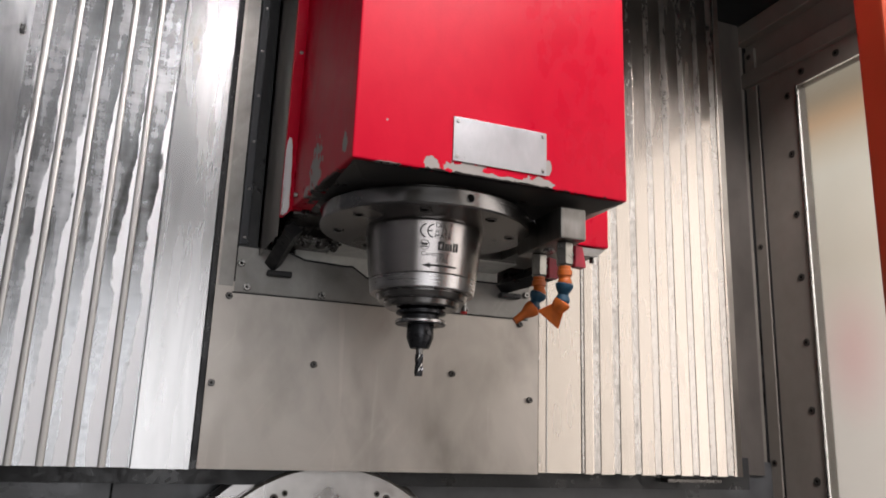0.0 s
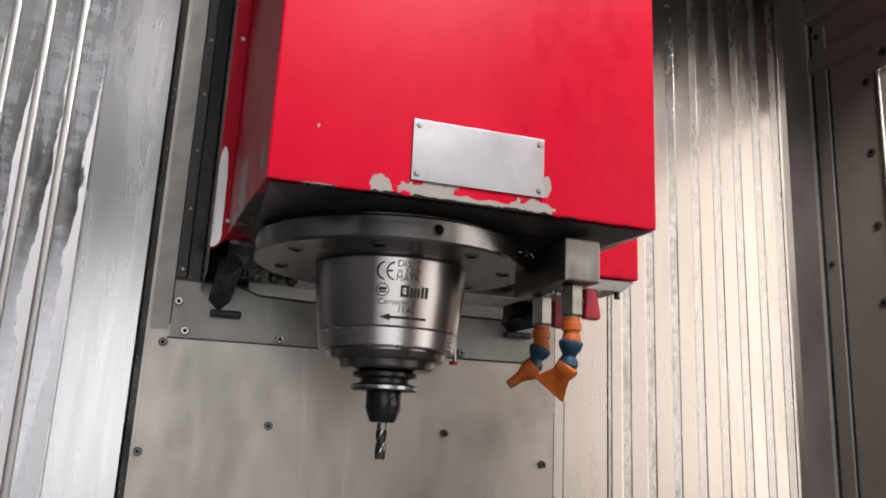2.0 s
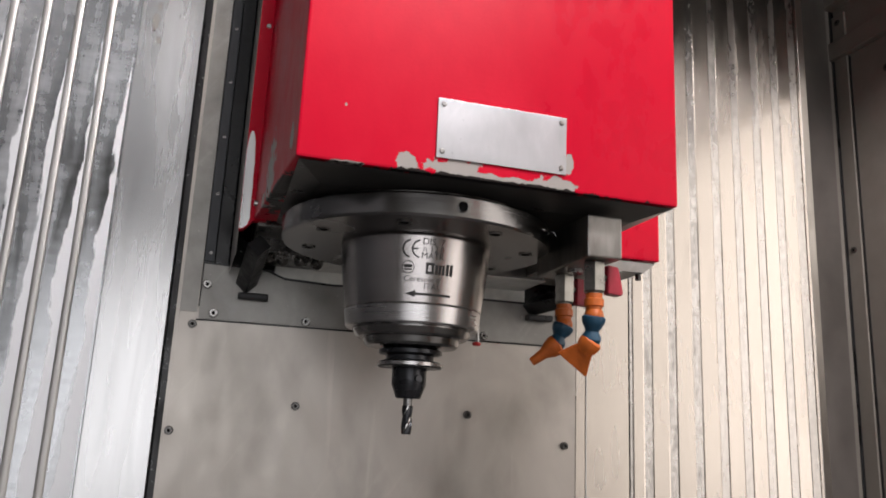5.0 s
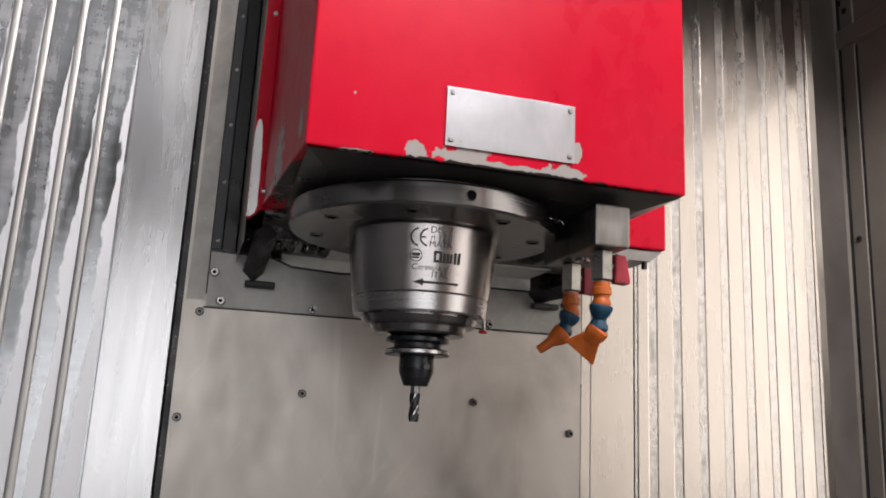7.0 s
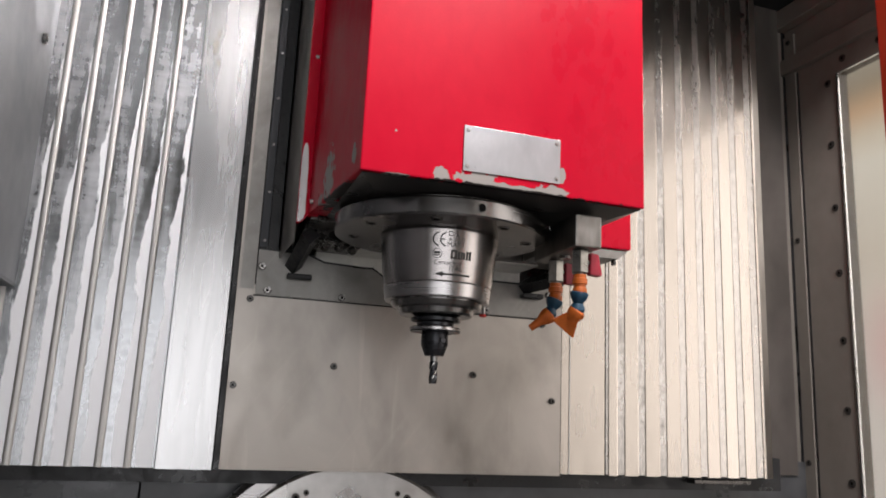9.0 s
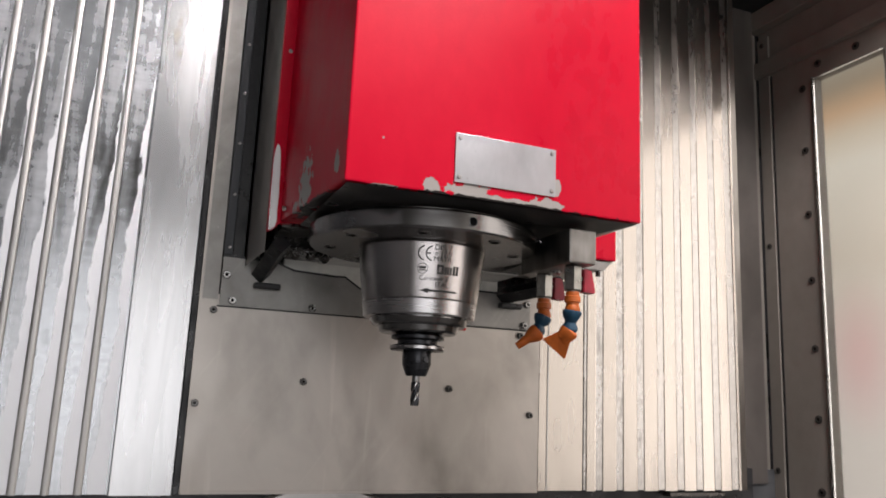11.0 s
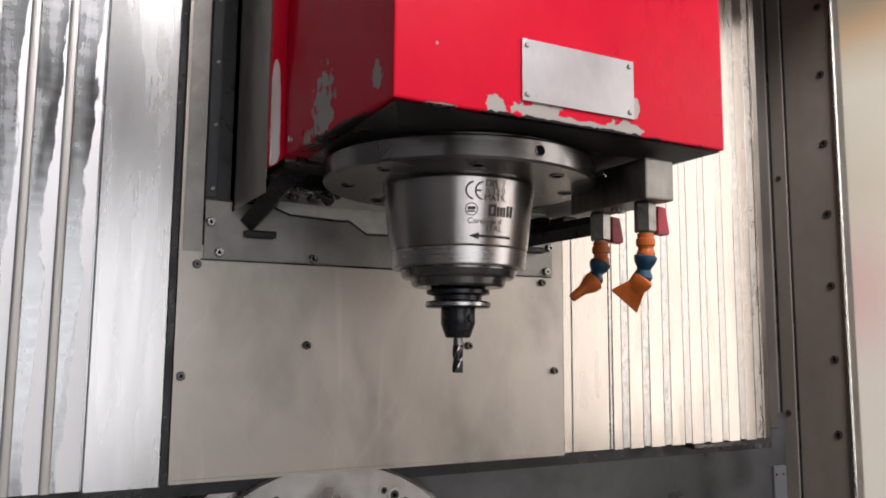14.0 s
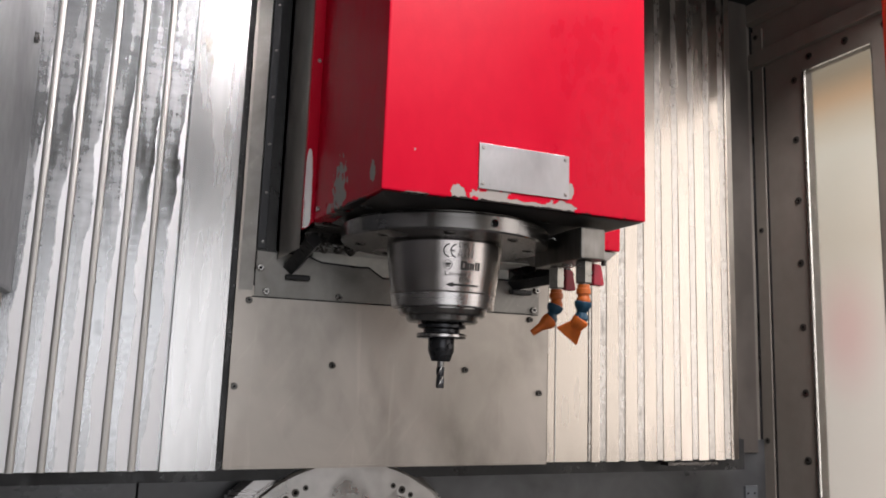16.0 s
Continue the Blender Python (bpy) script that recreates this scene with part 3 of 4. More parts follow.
part("seam", box(OX0 - 0.001, OX1, -0.0028, -0.0005, 1.3805, 1.3825), BLACK, apron)
place(bolt_proto("apron_screw", 0.0056, 0.007, CHROME, "button-head screw in the apron plate", group="apron screws"),
      [(-0.274, -0.0055, 1.430), (-0.262, -0.0055, 1.391), (-0.136, -0.0055, 1.389), (0.13, -0.0055, 1.389), (0.255, -0.0055, 1.428), (0.249, -0.0055, 1.390)])

# inside of the opening
piece("casting_face", box(-0.185, 0.20, 0.0035, 0.02, 1.41, 1.4765, 0.002), PALE, "pale grey casting seen over the apron", kind="structure")
# black sheets supply the shade at the back and left of the opening
piece("slide_backing", box(OX0 + 0.036, OX1, 0.046, 0.056, 1.40, TOP), BLACK, "black sheet standing in for the dark inside the slide opening", kind="structure")
piece("slide_side_left", box(OX0 - 0.001, OX0 + 0.0005, 0.003, 0.06, 1.40, TOP), BLACK, "black sheet for the dark left side of the slide opening", kind="structure")
wiper = thing("wiper_strip", (-0.27, 0.0, 1.46), "dark grey wiper strip with small screws", "strip")
part("strip", box(OX0 + 0.001, OX0 + 0.015, -0.010, 0.02, 1.462, TOP, 0.001), GREY_DARK, wiper)
part("gasket", box(OX0 + 0.0155, OX0 + 0.034, -0.002, 0.02, 1.455, TOP, 0.001), BLACK, wiper)
place(bolt_proto("strip_screw", 0.0022, 0.0016, CHROME, "tiny screw on the wiper strip", group="wiper screws"), [(OX0 + 0.009, -0.010, 1.474 + 0.085 * i) for i in range(9)])

# ---- telescopic way covers ----
left = thing("way_cover_left", (-0.5, 0, PZ), "smeared mirror-bright stainless telescopic way cover", "way cover")
part("end_plate", strip([(-0.4085, 0.004), (-0.406, -0.004), (-0.3225, -0.004), (-0.3205, 0.002)], 1.1000, TOP), SATIN, left, "flat satin end plate")
x = -0.410
for i in range(6):
    part("slat", strip([(x - 0.0310, 0.0012), (x + (0.0035 if i == 0 else 0.0), 0.0022)], 1.1010, TOP), COVER, left)
    part("lip", strip([(x - 0.0425, 0.003), (x - 0.0420, 0.0004), (x - 0.0408, -0.0004), (x - 0.0390, -0.0008), (x - 0.0368, -0.0009), (x - 0.0345, -0.0006), (x - 0.0325, 0.0), (x - 0.0312, 0.0012)], 1.1005, TOP), LIP, left)
    x -= 0.0415
right = thing("way_cover_right", (0.5, 0, PZ), "cream-lit ribbed stainless telescopic way cover", "way cover")
part("end_plate", strip([(0.2872, 0.004), (0.2880, 0.0015), (0.379, 0.0015), (0.381, 0.008)], 1.1040, TOP), CREAM, right, "flat end plate")
part("end_seam", strip([(0.304, -0.0002), (0.3055, -0.0002)], 1.1040, TOP, 0.001), LIP, right)
part("joint", strip([(0.3815, 0.0012), (0.3858, 0.0012)], 1.1050, TOP), JOINT_DARK, right)
edges = [0.386, 0.421, 0.466, 0.513, 0.560, 0.605, 0.650, 0.694, 0.736]
for k, (a, b) in enumerate(zip(edges, edges[1:])):
    part("slat", strip([(a, 0.0008), (a + 0.0022, 0.0004), (b - 0.0161, 0.0004), (b - 0.0139, 0.0008)], 1.1030, TOP), CREAM, right)
    # first joints darker, the rest brighter, following how their reflection changes with angle
    part("joint", strip([(b - 0.0150, 0.0009), (b + 0.0014, 0.0009)], 1.1050, TOP, 0.001), JOINT_DARK if k < 3 else JOINT_BRIGHT, right)
part("edge_strip", strip([(0.737, 0.006), (0.739, 0.0), (0.744, 0.0), (0.746, 0.006)], 1.1030, TOP), CREAM, right, "narrow bright fold")
part("end_fold", strip([(0.7465, 0.006), (0.749, 0.004), (0.768, 0.010), (0.774, 0.018), (0.775, 0.115)], 1.1030, TOP), STEEL, right, "last grey fold")

# ---- the milling head ----
before_head = set(scene.objects)
YF, BACK = -0.43, -0.172
head = thing("milling_head", (0, -0.25, 1.5), "red painted milling head housing with chipped lower edges", "milling head")
bm = box(-0.197, 0.197, YF, BACK, 1.5, TOP, 0.0025)
for v in bm.verts:  # the side runs out a little towards the rear flange
    if v.co.x < 0 and v.co.y > YF + 0.1:
        v.co.x -= 0.0235
part("housing", bm, RED, head, "glossy red enamel, chipped to grey primer")
part("side_flange", prism([(-0.237, 1.4865), (-0.2325, 1.4868), (-0.2265, 1.4915), (-0.2210, 1.4985), (-0.205, 1.5005), (-0.205, TOP), (-0.237, TOP)], BACK + 0.0005, BACK + 0.012), RED, head, "narrow red flange worn to bare metal")
bm = box(-0.215, 0.197, BACK + 0.0125, -0.0900, 1.4960, TOP, 0.002)
part("column", box(-0.215, 0.197, -0.0900, 0.045, 1.4785, TOP, 0.002, bm), DARKSTEEL, head, "dark oily slide body")
part("side_cover", strip([(-0.2362, BACK + 0.0125), (-0.2372, BACK + 0.016), (-0.2412, -0.02), (-0.2412, 0.03)], 1.458, TOP, 0.002), COVERGREY, head, "glossy dark side cover")
bm = bmesh.new()
lo = [bm.verts.new(p) for p in ((-0.168, YF + 0.052, 1.4930), (0.172, YF + 0.052, 1.4930), (0.172, BACK - 0.012, 1.4930), (-0.168, BACK - 0.012, 1.4930))]
hi = [bm.verts.new(p) for p in ((-0.1935, YF + 0.0035, 1.4985), (0.1935, YF + 0.0035, 1.4985), (0.1935, BACK - 0.0015, 1.4985), (-0.1935, BACK - 0.0015, 1.4985))]
for i in range(4):
    bm.faces.new((lo[i], lo[(i + 1) % 4], hi[(i + 1) % 4], hi[i]))
bm.faces.new(lo)
bm.faces.new(hi)
part("belly", bm, PRIMER, head, "dark oily underside")
# added pale sheet makes up for weak bounce light under the slide
part("underside_plate", box(-0.125, 0.2, -0.088, 0.003, 1.4765, 1.4783, 0.0006), PALE, head, "pale grey plate added to brighten the underside of the slide")
part("bare_patch", prism([(-0.2366, 1.4875), (-0.2325, 1.4878), (-0.2275, 1.4925), (-0.2251, 1.502), (-0.2257, 1.519), (-0.2253, 1.537), (-0.2260, 1.556), (-0.2259, 1.571), (-0.2268, 1.584), (-0.2274, 1.597), (-0.2287, 1.606), (-0.2304, 1.611), (-0.2326, 1.612), (-0.2346, 1.607), (-0.2356, 1.600), (-0.2366, 1.588)], BACK - 0.0003, BACK + 0.0003), SATIN, head, "paint worn to bare bright metal")
rear = part("rear_box", box(0.1975, 0.322, -0.195, -0.03, 1.4985, 1.75, 0.003), RED, head, "plain red side box")
part("rear_foot", prism([(0.17, 1.482), (0.30, 1.482), (0.318, 1.4965), (0.17, 1.4965)], -0.19, -0.04), DULL, head)
part("foot_screw", rod((0.297, -0.18, 1.473), (0.297, -0.18, 1.482), 0.004, 12), DARKSTEEL, head)
part("side_screw", rod((-0.2225, -0.197, 1.514), (-0.215, -0.197, 1.514), 0.0035, 12), CHROME, head)
part("side_hole", rod((-0.1976, -0.408, 1.535), (-0.19, -0.408, 1.535), 0.0028, 12), VOID, head)
part("flange_screw", rod((-0.226, BACK - 0.0015, 1.755), (-0.226, BACK + 0.001, 1.755), 0.003, 12), CHROME, head)
# black guide bars that run back under the column
for x0, ya, za, x1, zb in ((-0.209, -0.135, 1.477, -0.2165, 1.447), (0.244, -0.150, 1.458, 0.212, 1.452)):
    gb = part("guide_bar", rod((x0, ya, za), (x1, -0.006, zb), 0.0145, 4), BLACK, head, "black greasy guide bar")
    part("guide_foot", box(x1 - 0.010, x1 + 0.031, -0.024, -0.007, zb - 0.023, zb - 0.0135, 0.003), BLACK, gb)
    part("guide_bracket", box(x0 - 0.012, x0 + 0.012, -0.089, -0.05, 1.466, 1.4785, 0.002), DARKSTEEL, head)
# pipe stubs and grease lumps near the rear left corner
for i in range(9):
    random.seed(20 + i)
    px, py = random.uniform(-0.205, -0.12), random.uniform(-0.088, -0.05)
    bm = bmesh.new()
    bmesh.ops.create_icosphere(bm, subdivisions=2, radius=random.uniform(0.004, 0.009), matrix=Matrix.Translation((px, py, 1.4765)))
    for v in bm.verts:
        v.co += Vector((random.uniform(-1, 1), random.uniform(-1, 1), random.uniform(-1, 1))) * 0.0012
    part("grease_lump", bm, DARKSTEEL, head, smooth=50)

# swarf caught under the head
for cx, cy, cz, n, sd in ((-0.165, -0.085, 1.4765, 46, 31), (-0.197, -0.085, 1.4745, 60, 34), (0.078, -0.345, 1.4760, 26, 32), (0.27, -0.185, 1.4800, 14, 33)):
    random.seed(sd)
    bm = bmesh.new()
    for i in range(n):
        p = Vector((cx + random.gauss(0, 0.016), cy + random.gauss(0, 0.012), cz + random.uniform(-0.004, 0.002)))
        q = p + Vector((random.uniform(-1, 1), random.uniform(-1, 1), random.uniform(-1, 1))) * random.uniform(0.0015, 0.005)
        rod(p, q, random.uniform(0.0003, 0.0008), 5, bm)
    tagged(link("swarf", bm, SATIN), "bright curled metal swarf stuck under the head", "swarf", kind="stuff")

# nameplate
plate = thing("nameplate", (0, YF, 1.517), "blank brushed aluminium nameplate with four corner screws", "nameplate")
part("plate", box(-0.0665, 0.0685, YF - 0.0022, YF - 0.0002, 1.5165, 1.577, 0.0003), PLATE, plate)
for x, z in ((-0.061, 1.571), (0.063, 1.571), (-0.061, 1.523), (0.063, 1.523)):
    part("screw", rod((x, YF - 0.0036, z), (x, YF - 0.0022, z), 0.0027, 14, fillet=0.0005), CHROME, plate, smooth=30)

# ---- spindle ----
SX, SY = -0.0365, -0.252
axis = Matrix.Translation((SX, SY, 0))
low = Matrix.Translation((SX, SY, 0.0085))
spindle = thing("spindle", (SX, SY, 1.35), "ground steel spindle nose with etched markings", "spindle")
flange = part("flange", lathe([(0, 1.4902), (0.1525, 1.4902), (0.155, 1.4877), (0.155, 1.4680), (0.153, 1.4655), (0, 1.4655)], axis, 128), FLANGE, spindle, "round flange", smooth=8)
part("collar", lathe([(0.10, 1.4925), (0.148, 1.4925), (0.148, 1.4905), (0.10, 1.4905)], axis, 96), DARKSTEEL, spindle, smooth=25)
NOSE = [(0.0842, 1.4660), (0.0864, 1.4650), (0.0870, 1.4625), (0.0782, 1.3930)]
cone = part("cone", lathe([(0, 1.4660)] + NOSE + [(0.0776, 1.3918), (0, 1.3918)], axis, 128), CONE, spindle, "tapered nose", smooth=6)
part("nose_ring", lathe([(0, 1.3831), (0.0772, 1.3831), (0.0776, 1.3822), (0.0757, 1.3648), (0.0745, 1.3630), (0, 1.3630)], low, 128), GROUND, spindle, "bright lower ring", smooth=6)
part("seal_ring", lathe([(0, 1.3628), (0.0665, 1.3628), (0.0665, 1.3612), (0.0640, 1.3548), (0.0615, 1.3525), (0, 1.3525)], low, 96), FLANGE, spindle, smooth=8)
part("labyrinth_ring", lathe([(0, 1.3523), (0.0545, 1.3523), (0.0530, 1.3455), (0.050, 1.343), (0, 1.343)], low, 96), FLANGE, spindle, smooth=8)
random.seed(9)
for k in range(8):
    a = radians(-110 + 46 * k if k < 5 else -110 + 45 * k)
    p = Matrix.Translation((SX + 0.127 * math.cos(a), SY + 0.127 * math.sin(a), 1.4654))
    fb = part("flange_bolt", lathe([(0.0058, 0), (0.0080, 0), (0.0080, -0.0010), (0.0058, -0.0010)], p, 20), DARKSTEEL, spindle, smooth=30)
    part("bolt_socket", lathe([(0, -0.0003), (0.0057, -0.0003), (0.0057, -0.0007), (0, -0.0007)], p, 6), VOID, fb)
ha = math.atan2(-0.401 - SY, -0.030 - SX)
hp = Vector((SX + 0.1553 * math.cos(ha), SY + 0.1553 * math.sin(ha), 1.4778))
hd = Vector((math.cos(ha), math.sin(ha), 0))
part("rim_hole", lathe([(0, 0), (0.0048, 0), (0.0048, 0.0008), (0, 0.0008)], along(hp, hp + hd), 24), VOID, flange)
part("rim_hole_edge", lathe([(0.0048, 0), (0.0056, 0), (0.0056, 0.0006), (0.0048, 0.001)], along(hp, hp + hd), 24), FLANGE, flange)


def nose_radius(z):
    return 0.0782 + (z - 1.3930) / (1.4625 - 1.3930) * (0.0870 - 0.0782)


def wrap(bm, az, z):
    """Bends a flat mark (x along, y up) round the cone: its origin at azimuth az (degrees from -y) and height z."""
    for v in bm.verts:
        h = z + v.co.y
        r = nose_radius(h) + 0.00025 + v.co.z * 0.1
        a = radians(az) + v.co.x / nose_radius(z)
        v.co = Vector((SX + r * math.sin(a), SY - r * math.cos(a), h))
    return bm


def lettering(body, size, az, z, name):
    cu = bpy.data.curves.new("t", "FONT")
    cu.body, cu.size = body, size
    ob = bpy.data.objects.new("t", cu)
    scene.collection.objects.link(ob)
    me = bpy.data.meshes.new_from_object(ob.evaluated_get(bpy.context.evaluated_depsgraph_get()))
    bm = bmesh.new()
    bm.from_mesh(me)
    bpy.data.objects.remove(ob)
    bpy.data.curves.remove(cu)
    bpy.data.meshes.remove(me)
    bmesh.ops.triangulate(bm, faces=bm.faces)
    part(name, wrap(bm, az, z), INK, cone, "dark etched writing")


def flat(polys):
    bm = bmesh.new()
    for poly in polys:
        bm.faces.new([bm.verts.new((x, y, 0)) for x, y in poly])
    return bm


def bar(x0, y0, x1, y1, n=6):
    return [[(x0 + (x1 - x0) * i / n, y0), (x0 + (x1 - x0) * (i + 1) / n, y0), (x0 + (x1 - x0) * (i + 1) / n, y1), (x0 + (x1 - x0) * i / n, y1)] for i in range(n)]


def arc(cx, cy, r, w, a0, a1, n=14):
    out = []
    for i in range(n):
        p, q = radians(a0 + (a1 - a0) * i / n), radians(a0 + (a1 - a0) * (i + 1) / n)
        out.append([(cx + r * math.cos(p), cy + r * math.sin(p)), (cx + (r - w) * math.cos(p), cy + (r - w) * math.sin(p)), (cx + (r - w) * math.cos(q), cy + (r - w) * math.sin(q)), (cx + r * math.cos(q), cy + r * math.sin(q))])
    return out


lettering("DIS. 7", 0.0100, -9.5, 1.4530, "writing")
lettering("n 12.0", 0.0094, -9, 1.4455, "writing")
lettering("MATR.", 0.0094, -10, 1.4382, "writing")
lettering("Ceresole d'", 0.0086, -22, 1.4138, "writing")
lettering("ITAL", 0.0092, -7, 1.4062, "writing")
part("mark", wrap(flat(arc(0, 0, 0.0100, 0.0018, 100, 260) + arc(0.0100, 0, 0.0100, 0.0018, 100, 260) + bar(0.0005, -0.0009, 0.0068, 0.0009, 3)), -17, 1.4480), INK, cone)
part("round_mark", wrap(flat(arc(0, 0, 0.0068, 0.0009, 0, 360, 28) + bar(-0.0042, -0.0030, 0.0042, -0.0014, 3) + bar(-0.0042, -0.0004, 0.0042, 0.0027, 3)), -19, 1.4285), INK, cone)
part("logo_block", wrap(flat(bar(0, 0, 0.0026, 0.0120, 2) + bar(0.0026, 0, 0.0062, 0.0026, 2) + bar(0.0026, 0.0094, 0.0062, 0.0120, 2) + bar(0.0062, 0, 0.0088, 0.0120, 2) + bar(0.0100, 0, 0.0130, 0.0100, 2) + bar(0.0140, 0, 0.0168, 0.0100, 2) + bar(0.0178, 0, 0.0206, 0.0100, 2) + bar(0.0222, 0, 0.0254, 0.0120, 2) + bar(0.0266, 0, 0.0300, 0.0120, 2)), -6, 1.4222), INK, cone)
part("arrow", wrap(flat([[(-0.026, 0), (-0.015, 0.0036), (-0.015, -0.0036)]] + bar(-0.015, -0.0013, 0.024, 0.0013, 12)), -2, 1.4010), INK, cone)

# ---- tool holder and cutter ----
tool = thing("tool_holder", (SX, SY, 1.285), "black tool holder with a gripper groove", "tool holder")
grip = part("gripper_flange", lathe([(0, 1.3428), (0.030, 1.3428), (0.0345, 1.3405), (0.0358, 1.340), (0.0358, 1.336), (0.0355, 1.3355), (0.027, 1.3335), (0.027, 1.3290), (0.0355, 1.327), (0.0365, 1.3265), (0.0365, 1.3215), (0.0355, 1.3205), (0, 1.3205)], low, 72), HOLDER, tool, "grooved gripper ring", smooth=25)
part("ring_edge", lathe([(0.0364, 1.3262), (0.0371, 1.3258), (0.0371, 1.3222), (0.0364, 1.3218)], low, 72), GROUND, grip, "bright worn ring edge", smooth=40)
chuck = part("body", lathe([(0, 1.3204), (0.0192, 1.3204), (0.0195, 1.319), (0.0195, 1.302), (0.0140, 1.2875), (0.013, 1.2868), (0, 1.2868)], low, 48), HOLDER, tool, "black chuck body", smooth=25)
sa = radians(-72)
sp0 = Vector((SX + 0.0175 * math.cos(sa), SY + 0.0175 * math.sin(sa), 1.3170))
part("clamp_screw", rod(sp0, sp0 + Vector((math.cos(sa), math.sin(sa), 0)) * 0.0035, 0.0045, 20, fillet=0.0006), HOLDER, chuck, smooth=30)
mill = thing("end_mill", (SX, SY, 1.247), "bright carbide end mill, its spiral flutes coloured dark as shade", "end mill")
part("shank", lathe([(0, 1.2867), (0.0052, 1.2867), (0.0052, 1.279), (0, 1.279)], low, 24), CARBIDE, mill, smooth=30)
N, S = 40, 26
rings = []
for i in range(S + 1):
    z = 1.2875 - 0.031 * i / S
    ring = []
    for k in range(N):
        a = 2 * math.pi * k / N
        r = 0.0060 if math.cos(4 * a) > 0.35 else 0.0036
        ring.append((SX + r * math.cos(a - 2.6 * i / S), SY + r * math.sin(a - 2.6 * i / S), z))
    rings.append(ring)


def helix(keep, name, material):
    bm = bmesh.new()
    for p, q in zip(rings, rings[1:]):
        for k in range(N):
            n = (k + 1) % N
            land = math.cos(8 * math.pi * k / N) > 0.35 and math.cos(8 * math.pi * n / N) > 0.35
            if land == keep:
                bm.faces.new([bm.verts.new(v) for v in (p[k], p[n], q[n], q[k])])
    if not keep:
        bm.faces.new([bm.verts.new(v) for v in rings[-1]])
    bmesh.ops.remove_doubles(bm, verts=bm.verts, dist=1e-6)
    part(name, bm, material, mill, smooth=40)


# groove shade and bright edges are put in as two materials
helix(True, "cutting_land", CHROME)
helix(False, "flute", HOLDER)

# ---- coolant manifold, taps and jointed nozzles ----
block = thing("coolant_manifold", (0.125, -0.33, 1.443), "machined aluminium coolant manifold block under the head", "manifold")
part("body", box(0.107, 0.1465, -0.404, -0.272, 1.4435, 1.4884, 0.0022), ALU, block)
part("plug", rod((0.127, -0.335, 1.4395), (0.127, -0.335, 1.4435), 0.0085, 20), CHROME, block, smooth=30)


def coolant_tap(x, y):
    tap = thing("coolant_tap", (x, y, 1.41), "small hexagonal coolant tap with a dark red lever", "tap", "coolant taps")
    bm = lathe([(0, 1.4434), (0.0105, 1.4434), (0.0118, 1.4422), (0.0118, 1.4125), (0.0105, 1.411), (0, 1.411)], Matrix.Translation((x, y, 0)) @ pose(0, 0, 0, 0, 0, 8), 6)
    hexb = part("hex_body", bm, HEX, tap)
    part("outlet", lathe([(0, 1.411), (0.0070, 1.411), (0.0070, 1.4098), (0, 1.4098)], Matrix.Translation((x, y, 0)), 24), HEX, hexb, smooth=30)
    stem = part("stem", rod((x + 0.008, y + 0.002, 1.428), (x + 0.017, y + 0.002, 1.428), 0.0035, 12), HEX, tap)
    part("lever", prism([(x + 0.0145, 1.4415), (x + 0.0270, 1.4400), (x + 0.0325, 1.4125), (x + 0.0305, 1.4095), (x + 0.0145, 1.4105)], y - 0.004, y + 0.008, bevel=0.001), LEVER, stem, "dark red plastic lever")
    return tap


coolant_tap(0.1265, -0.380)
coolant_tap(0.131, -0.298)


def ball(p, q, prof):
    return lathe(prof, along(p, q), 32)


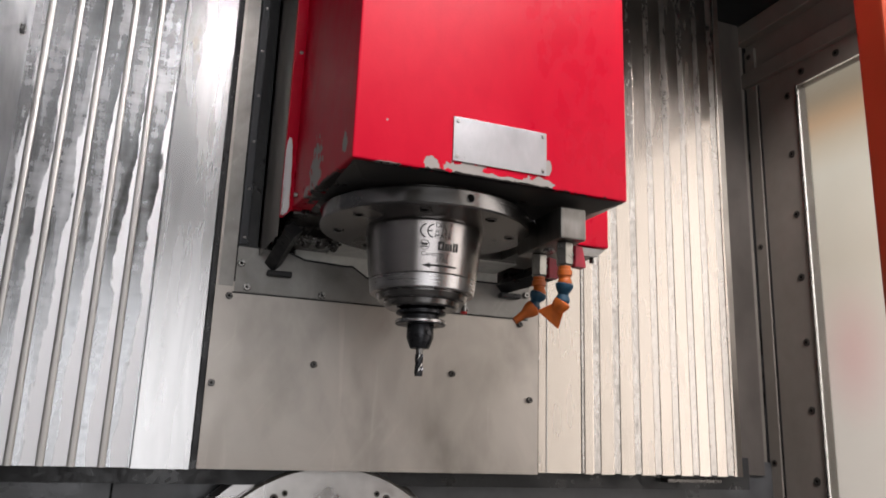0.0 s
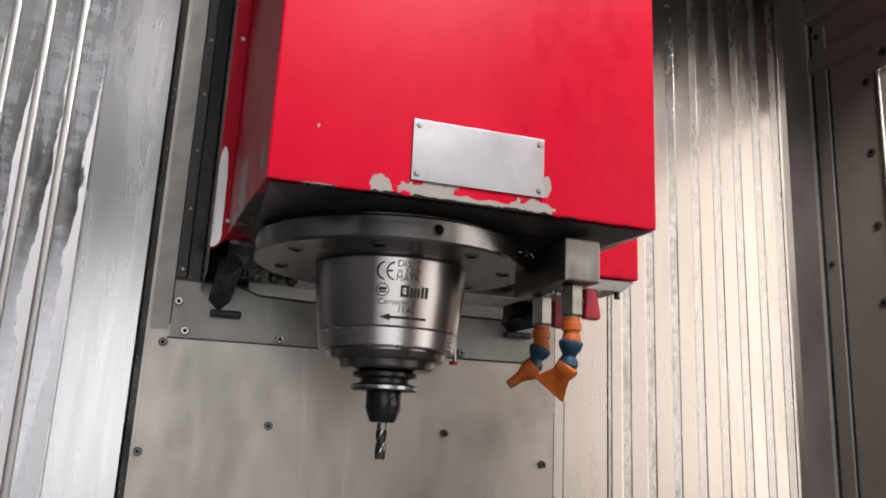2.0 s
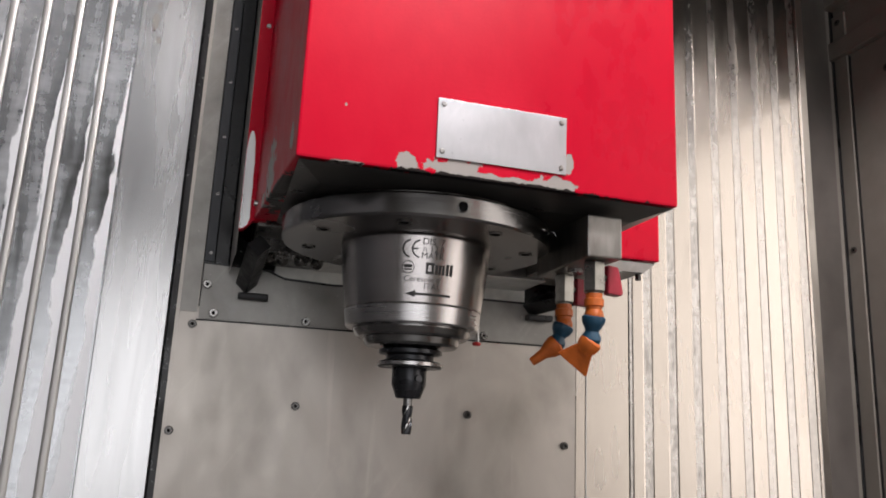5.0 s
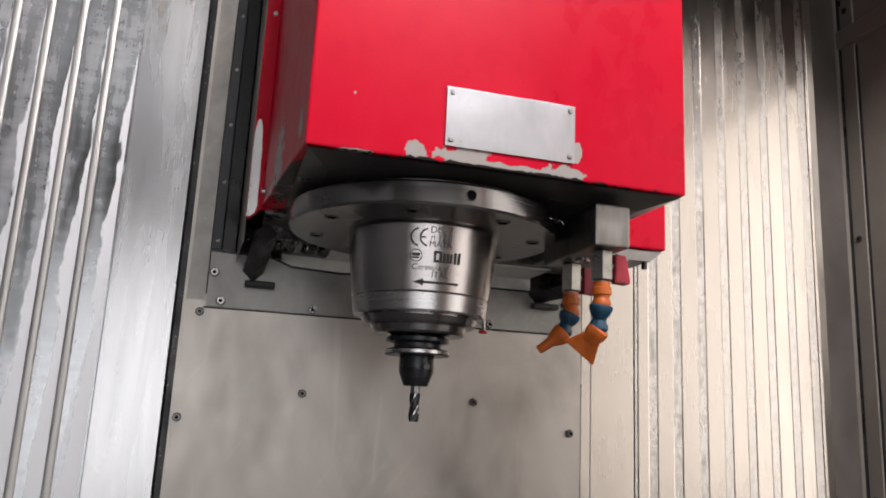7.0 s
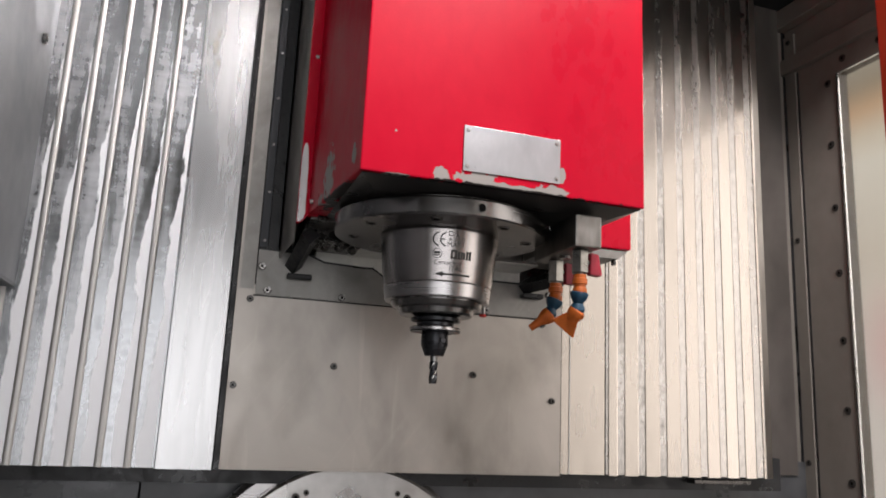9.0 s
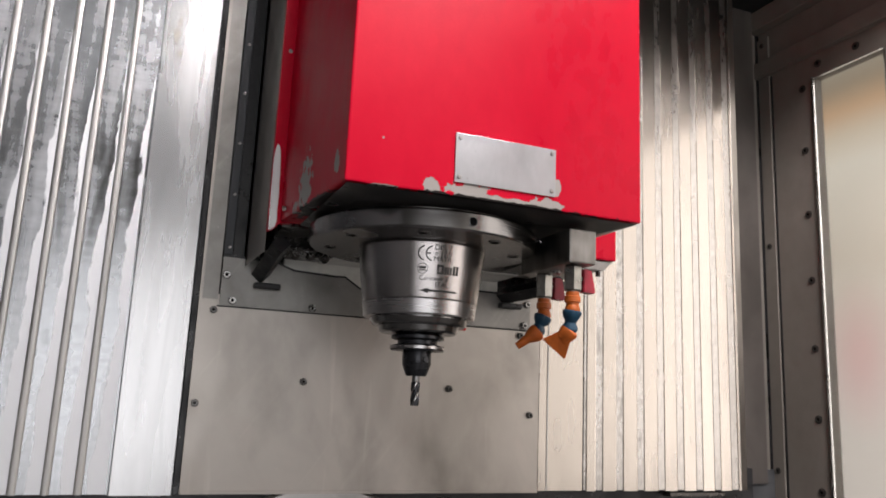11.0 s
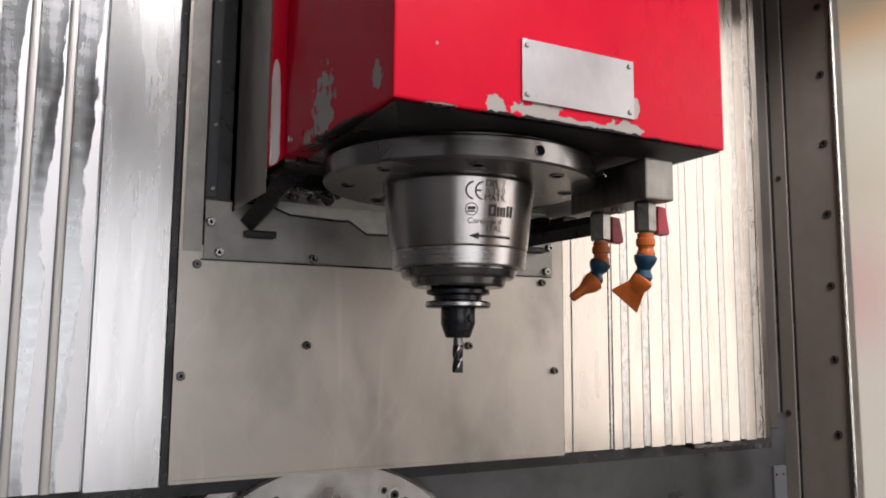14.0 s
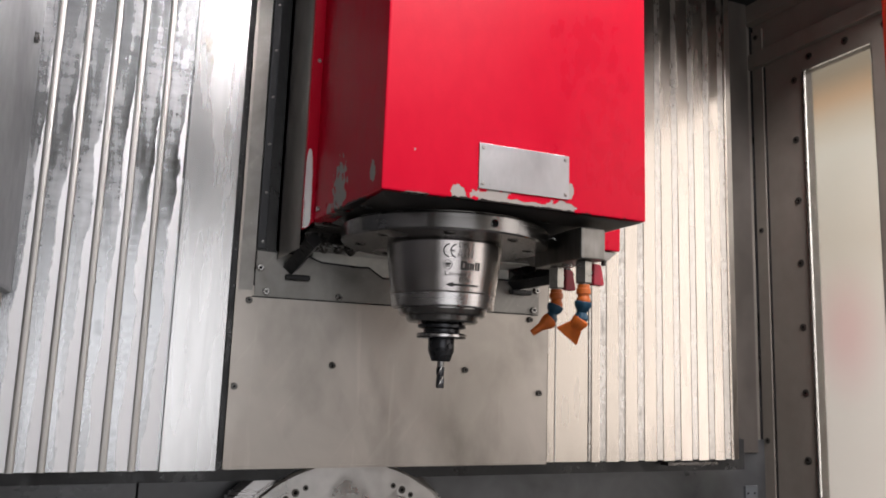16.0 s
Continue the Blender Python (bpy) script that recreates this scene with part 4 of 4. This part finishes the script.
def nozzle(x, y, bend, tip, fan, label):
    hose = thing("coolant_nozzle", (x, y, 1.40), label, "nozzle", "coolant nozzles")
    part("connector", lathe([(0, 1.4096), (0.0088, 1.4096), (0.0088, 1.4045), (0.0103, 1.4035), (0.0103, 1.3965), (0.0085, 1.3955), (0.0082, 1.3925), (0.0098, 1.3890), (0.0100, 1.3855), (0.0085, 1.3805), (0, 1.3805)], Matrix.Translation((x, y, 0)), 32), ORANGE, hose, "ribbed orange connector", smooth=25)
    p0 = Vector((x, y, 1.3865))
    p1 = Vector(bend)
    d = (p1 - p0).length
    part("segment", ball(p0, p1, [(0, 0), (0.0100, 0), (0.0122, 0.0015), (0.0124, 0.0045), (0.0108, 0.0095), (0.0080, d * 0.50), (0.0073, d * 0.57), (0.0078, d * 0.63), (0.0100, d * 0.76), (0.0106, d * 0.88), (0.0092, d), (0, d)]), BLUE, hose, "petrol blue ball joint", smooth=30)
    t = Vector(tip)
    L = (t - p1).length
    m = along(p1 - (t - p1).normalized() * 0.004, t)
    if fan is None:
        part("tip", lathe([(0, 0), (0.0095, 0), (0.0118, 0.002), (0.0120, 0.006), (0.0108, 0.011), (0.0062, L * 0.62), (0.0050, L + 0.003), (0.0046, L + 0.004), (0.0030, L + 0.004), (0.0028, L * 0.9), (0, L * 0.9)], m, 32), ORANGE, hose, "round tapered orange tip", smooth=30)
    else:
        part("cup", lathe([(0, 0), (0.0095, 0), (0.0118, 0.002), (0.0120, 0.006), (0.0110, 0.011), (0.0085, 0.017), (0, 0.017)], m, 32), ORANGE, hose, "orange socket cup", smooth=30)
        bm = bmesh.new()
        f = Vector(fan)
        side = f.normalized()
        dirn = (t - p1).normalized()
        nrm = dirn.cross(side).normalized()
        rows = []
        for s, w, h in ((0.010, 0.0085, 0.0080), (0.5 * L, 0.0105, 0.0052), (L + 0.004, f.length, 0.0026)):
            c = p1 - dirn * 0.004 + dirn * s
            rows.append([bm.verts.new(c + side * w * a + nrm * h * b) for a, b in ((-1, -1), (1, -1), (1, 1), (-1, 1))])
        for a, b in zip(rows, rows[1:]):
            for i in range(4):
                bm.faces.new((a[i], a[(i + 1) % 4], b[(i + 1) % 4], b[i]))
        bm.faces.new(rows[0])
        bm.faces.new(rows[-1])
        bmesh.ops.bevel(bm, geom=bm.edges[:], offset=0.0011, segments=2, affect="EDGES")
        part("fan_tip", bm, ORANGE, hose, "flat flared orange tip", smooth=40)
    return hose


nozzle(0.1265, -0.380, (0.1250, -0.375, 1.3590), (0.1105, -0.361, 1.3360), (-0.0145, 0.004, 0.0122), "jointed orange and blue coolant nozzle with flat fan tip")
nozzle(0.131, -0.298, (0.1225, -0.294, 1.3625), (0.0975, -0.285, 1.3425), None, "jointed orange and blue coolant nozzle with round tip")

# thin probe with a red cap hanging behind the nose
probe = thing("air_probe", (0.088, -0.115, 1.375), "thin steel probe with a red cap", "probe")
part("tube", rod((0.090, -0.115, 1.378), (0.090, -0.112, 1.478), 0.0024, 12), CHROME, probe, smooth=30)
part("cap", rod((0.0885, -0.115, 1.3745), (0.0885, -0.115, 1.3790), 0.0058, 16, fillet=0.0012), REDTIP, probe, smooth=30)

# the whole head, with all that hangs from it, set sideways and up to its place on the column
for ob in [o for o in scene.objects if o.parent is None and o not in before_head]:
    ob.location += Vector((-0.006, 0.0, -0.012))

# ---- rotary table below ----
table = thing("rotary_table", (-0.083, 0.06, 0.86), "turned steel rotary table faceplate with bolt groups", "rotary table")
tm = Matrix.Translation((-0.083, 0.046, 0.86)) @ pose(0, 0, 0, 90, 0, 0)
part("faceplate", lathe([(0, 0), (0.243, 0), (0.247, -0.003), (0.247, -0.03), (0, -0.03)], tm, 128), TABLE, table, smooth=25)
part("rim", lathe([(0.20, -0.031), (0.258, -0.031), (0.266, -0.036), (0.266, -0.06), (0.20, -0.06)], Matrix.Translation((-0.014, 0, 0)) @ tm, 128), GROUND, table, "polished outer rim", smooth=25)
part("body", lathe([(0, -0.061), (0.262, -0.061), (0.262, -0.10), (0, -0.10)], tm, 96), TROUGH, table)
for gx in (-1, 1):
    for k, (da, r) in enumerate(((21.5, 0.0072), (26.5, 0.0098), (31.5, 0.0072))):
        a = radians(da) * gx
        c = Matrix.Translation((-0.083 + 0.217 * math.sin(a), 0.0455, 0.86 + 0.217 * math.cos(a))) @ pose(0, 0, 0, 90, 0, 0)
        part("bolt_ring", lathe([(r * 0.72, 0), (r * 1.1, 0), (r * 1.1, 0.0012), (r * 0.72, 0.0012)], c, 24), LIP, table, smooth=30)
        bh = part("bolt_head", lathe([(0, 0.0002), (r * 0.7, 0.0002), (r * 0.7, 0.001), (0, 0.001)], c, 24), RUST, table, smooth=30)
        part("bolt_socket", lathe([(0, 0.0011), (r * 0.36, 0.0011), (r * 0.36, 0.0016), (0, 0.0016)], c, 6), VOID, bh)
bracket = thing("corner_bracket", (0.845, 0.06, 0.9), "small grey bracket with two holes in the corner", "bracket")
part("plate", box(0.822, 0.857, 0.050, 0.056, 0.88, 1.040, 0.001), GREY, bracket)
for x in (0.829, 0.848):
    part("hole", rod((x, 0.0492, 1.024), (x, 0.052, 1.024), 0.0022, 12), VOID, bracket)
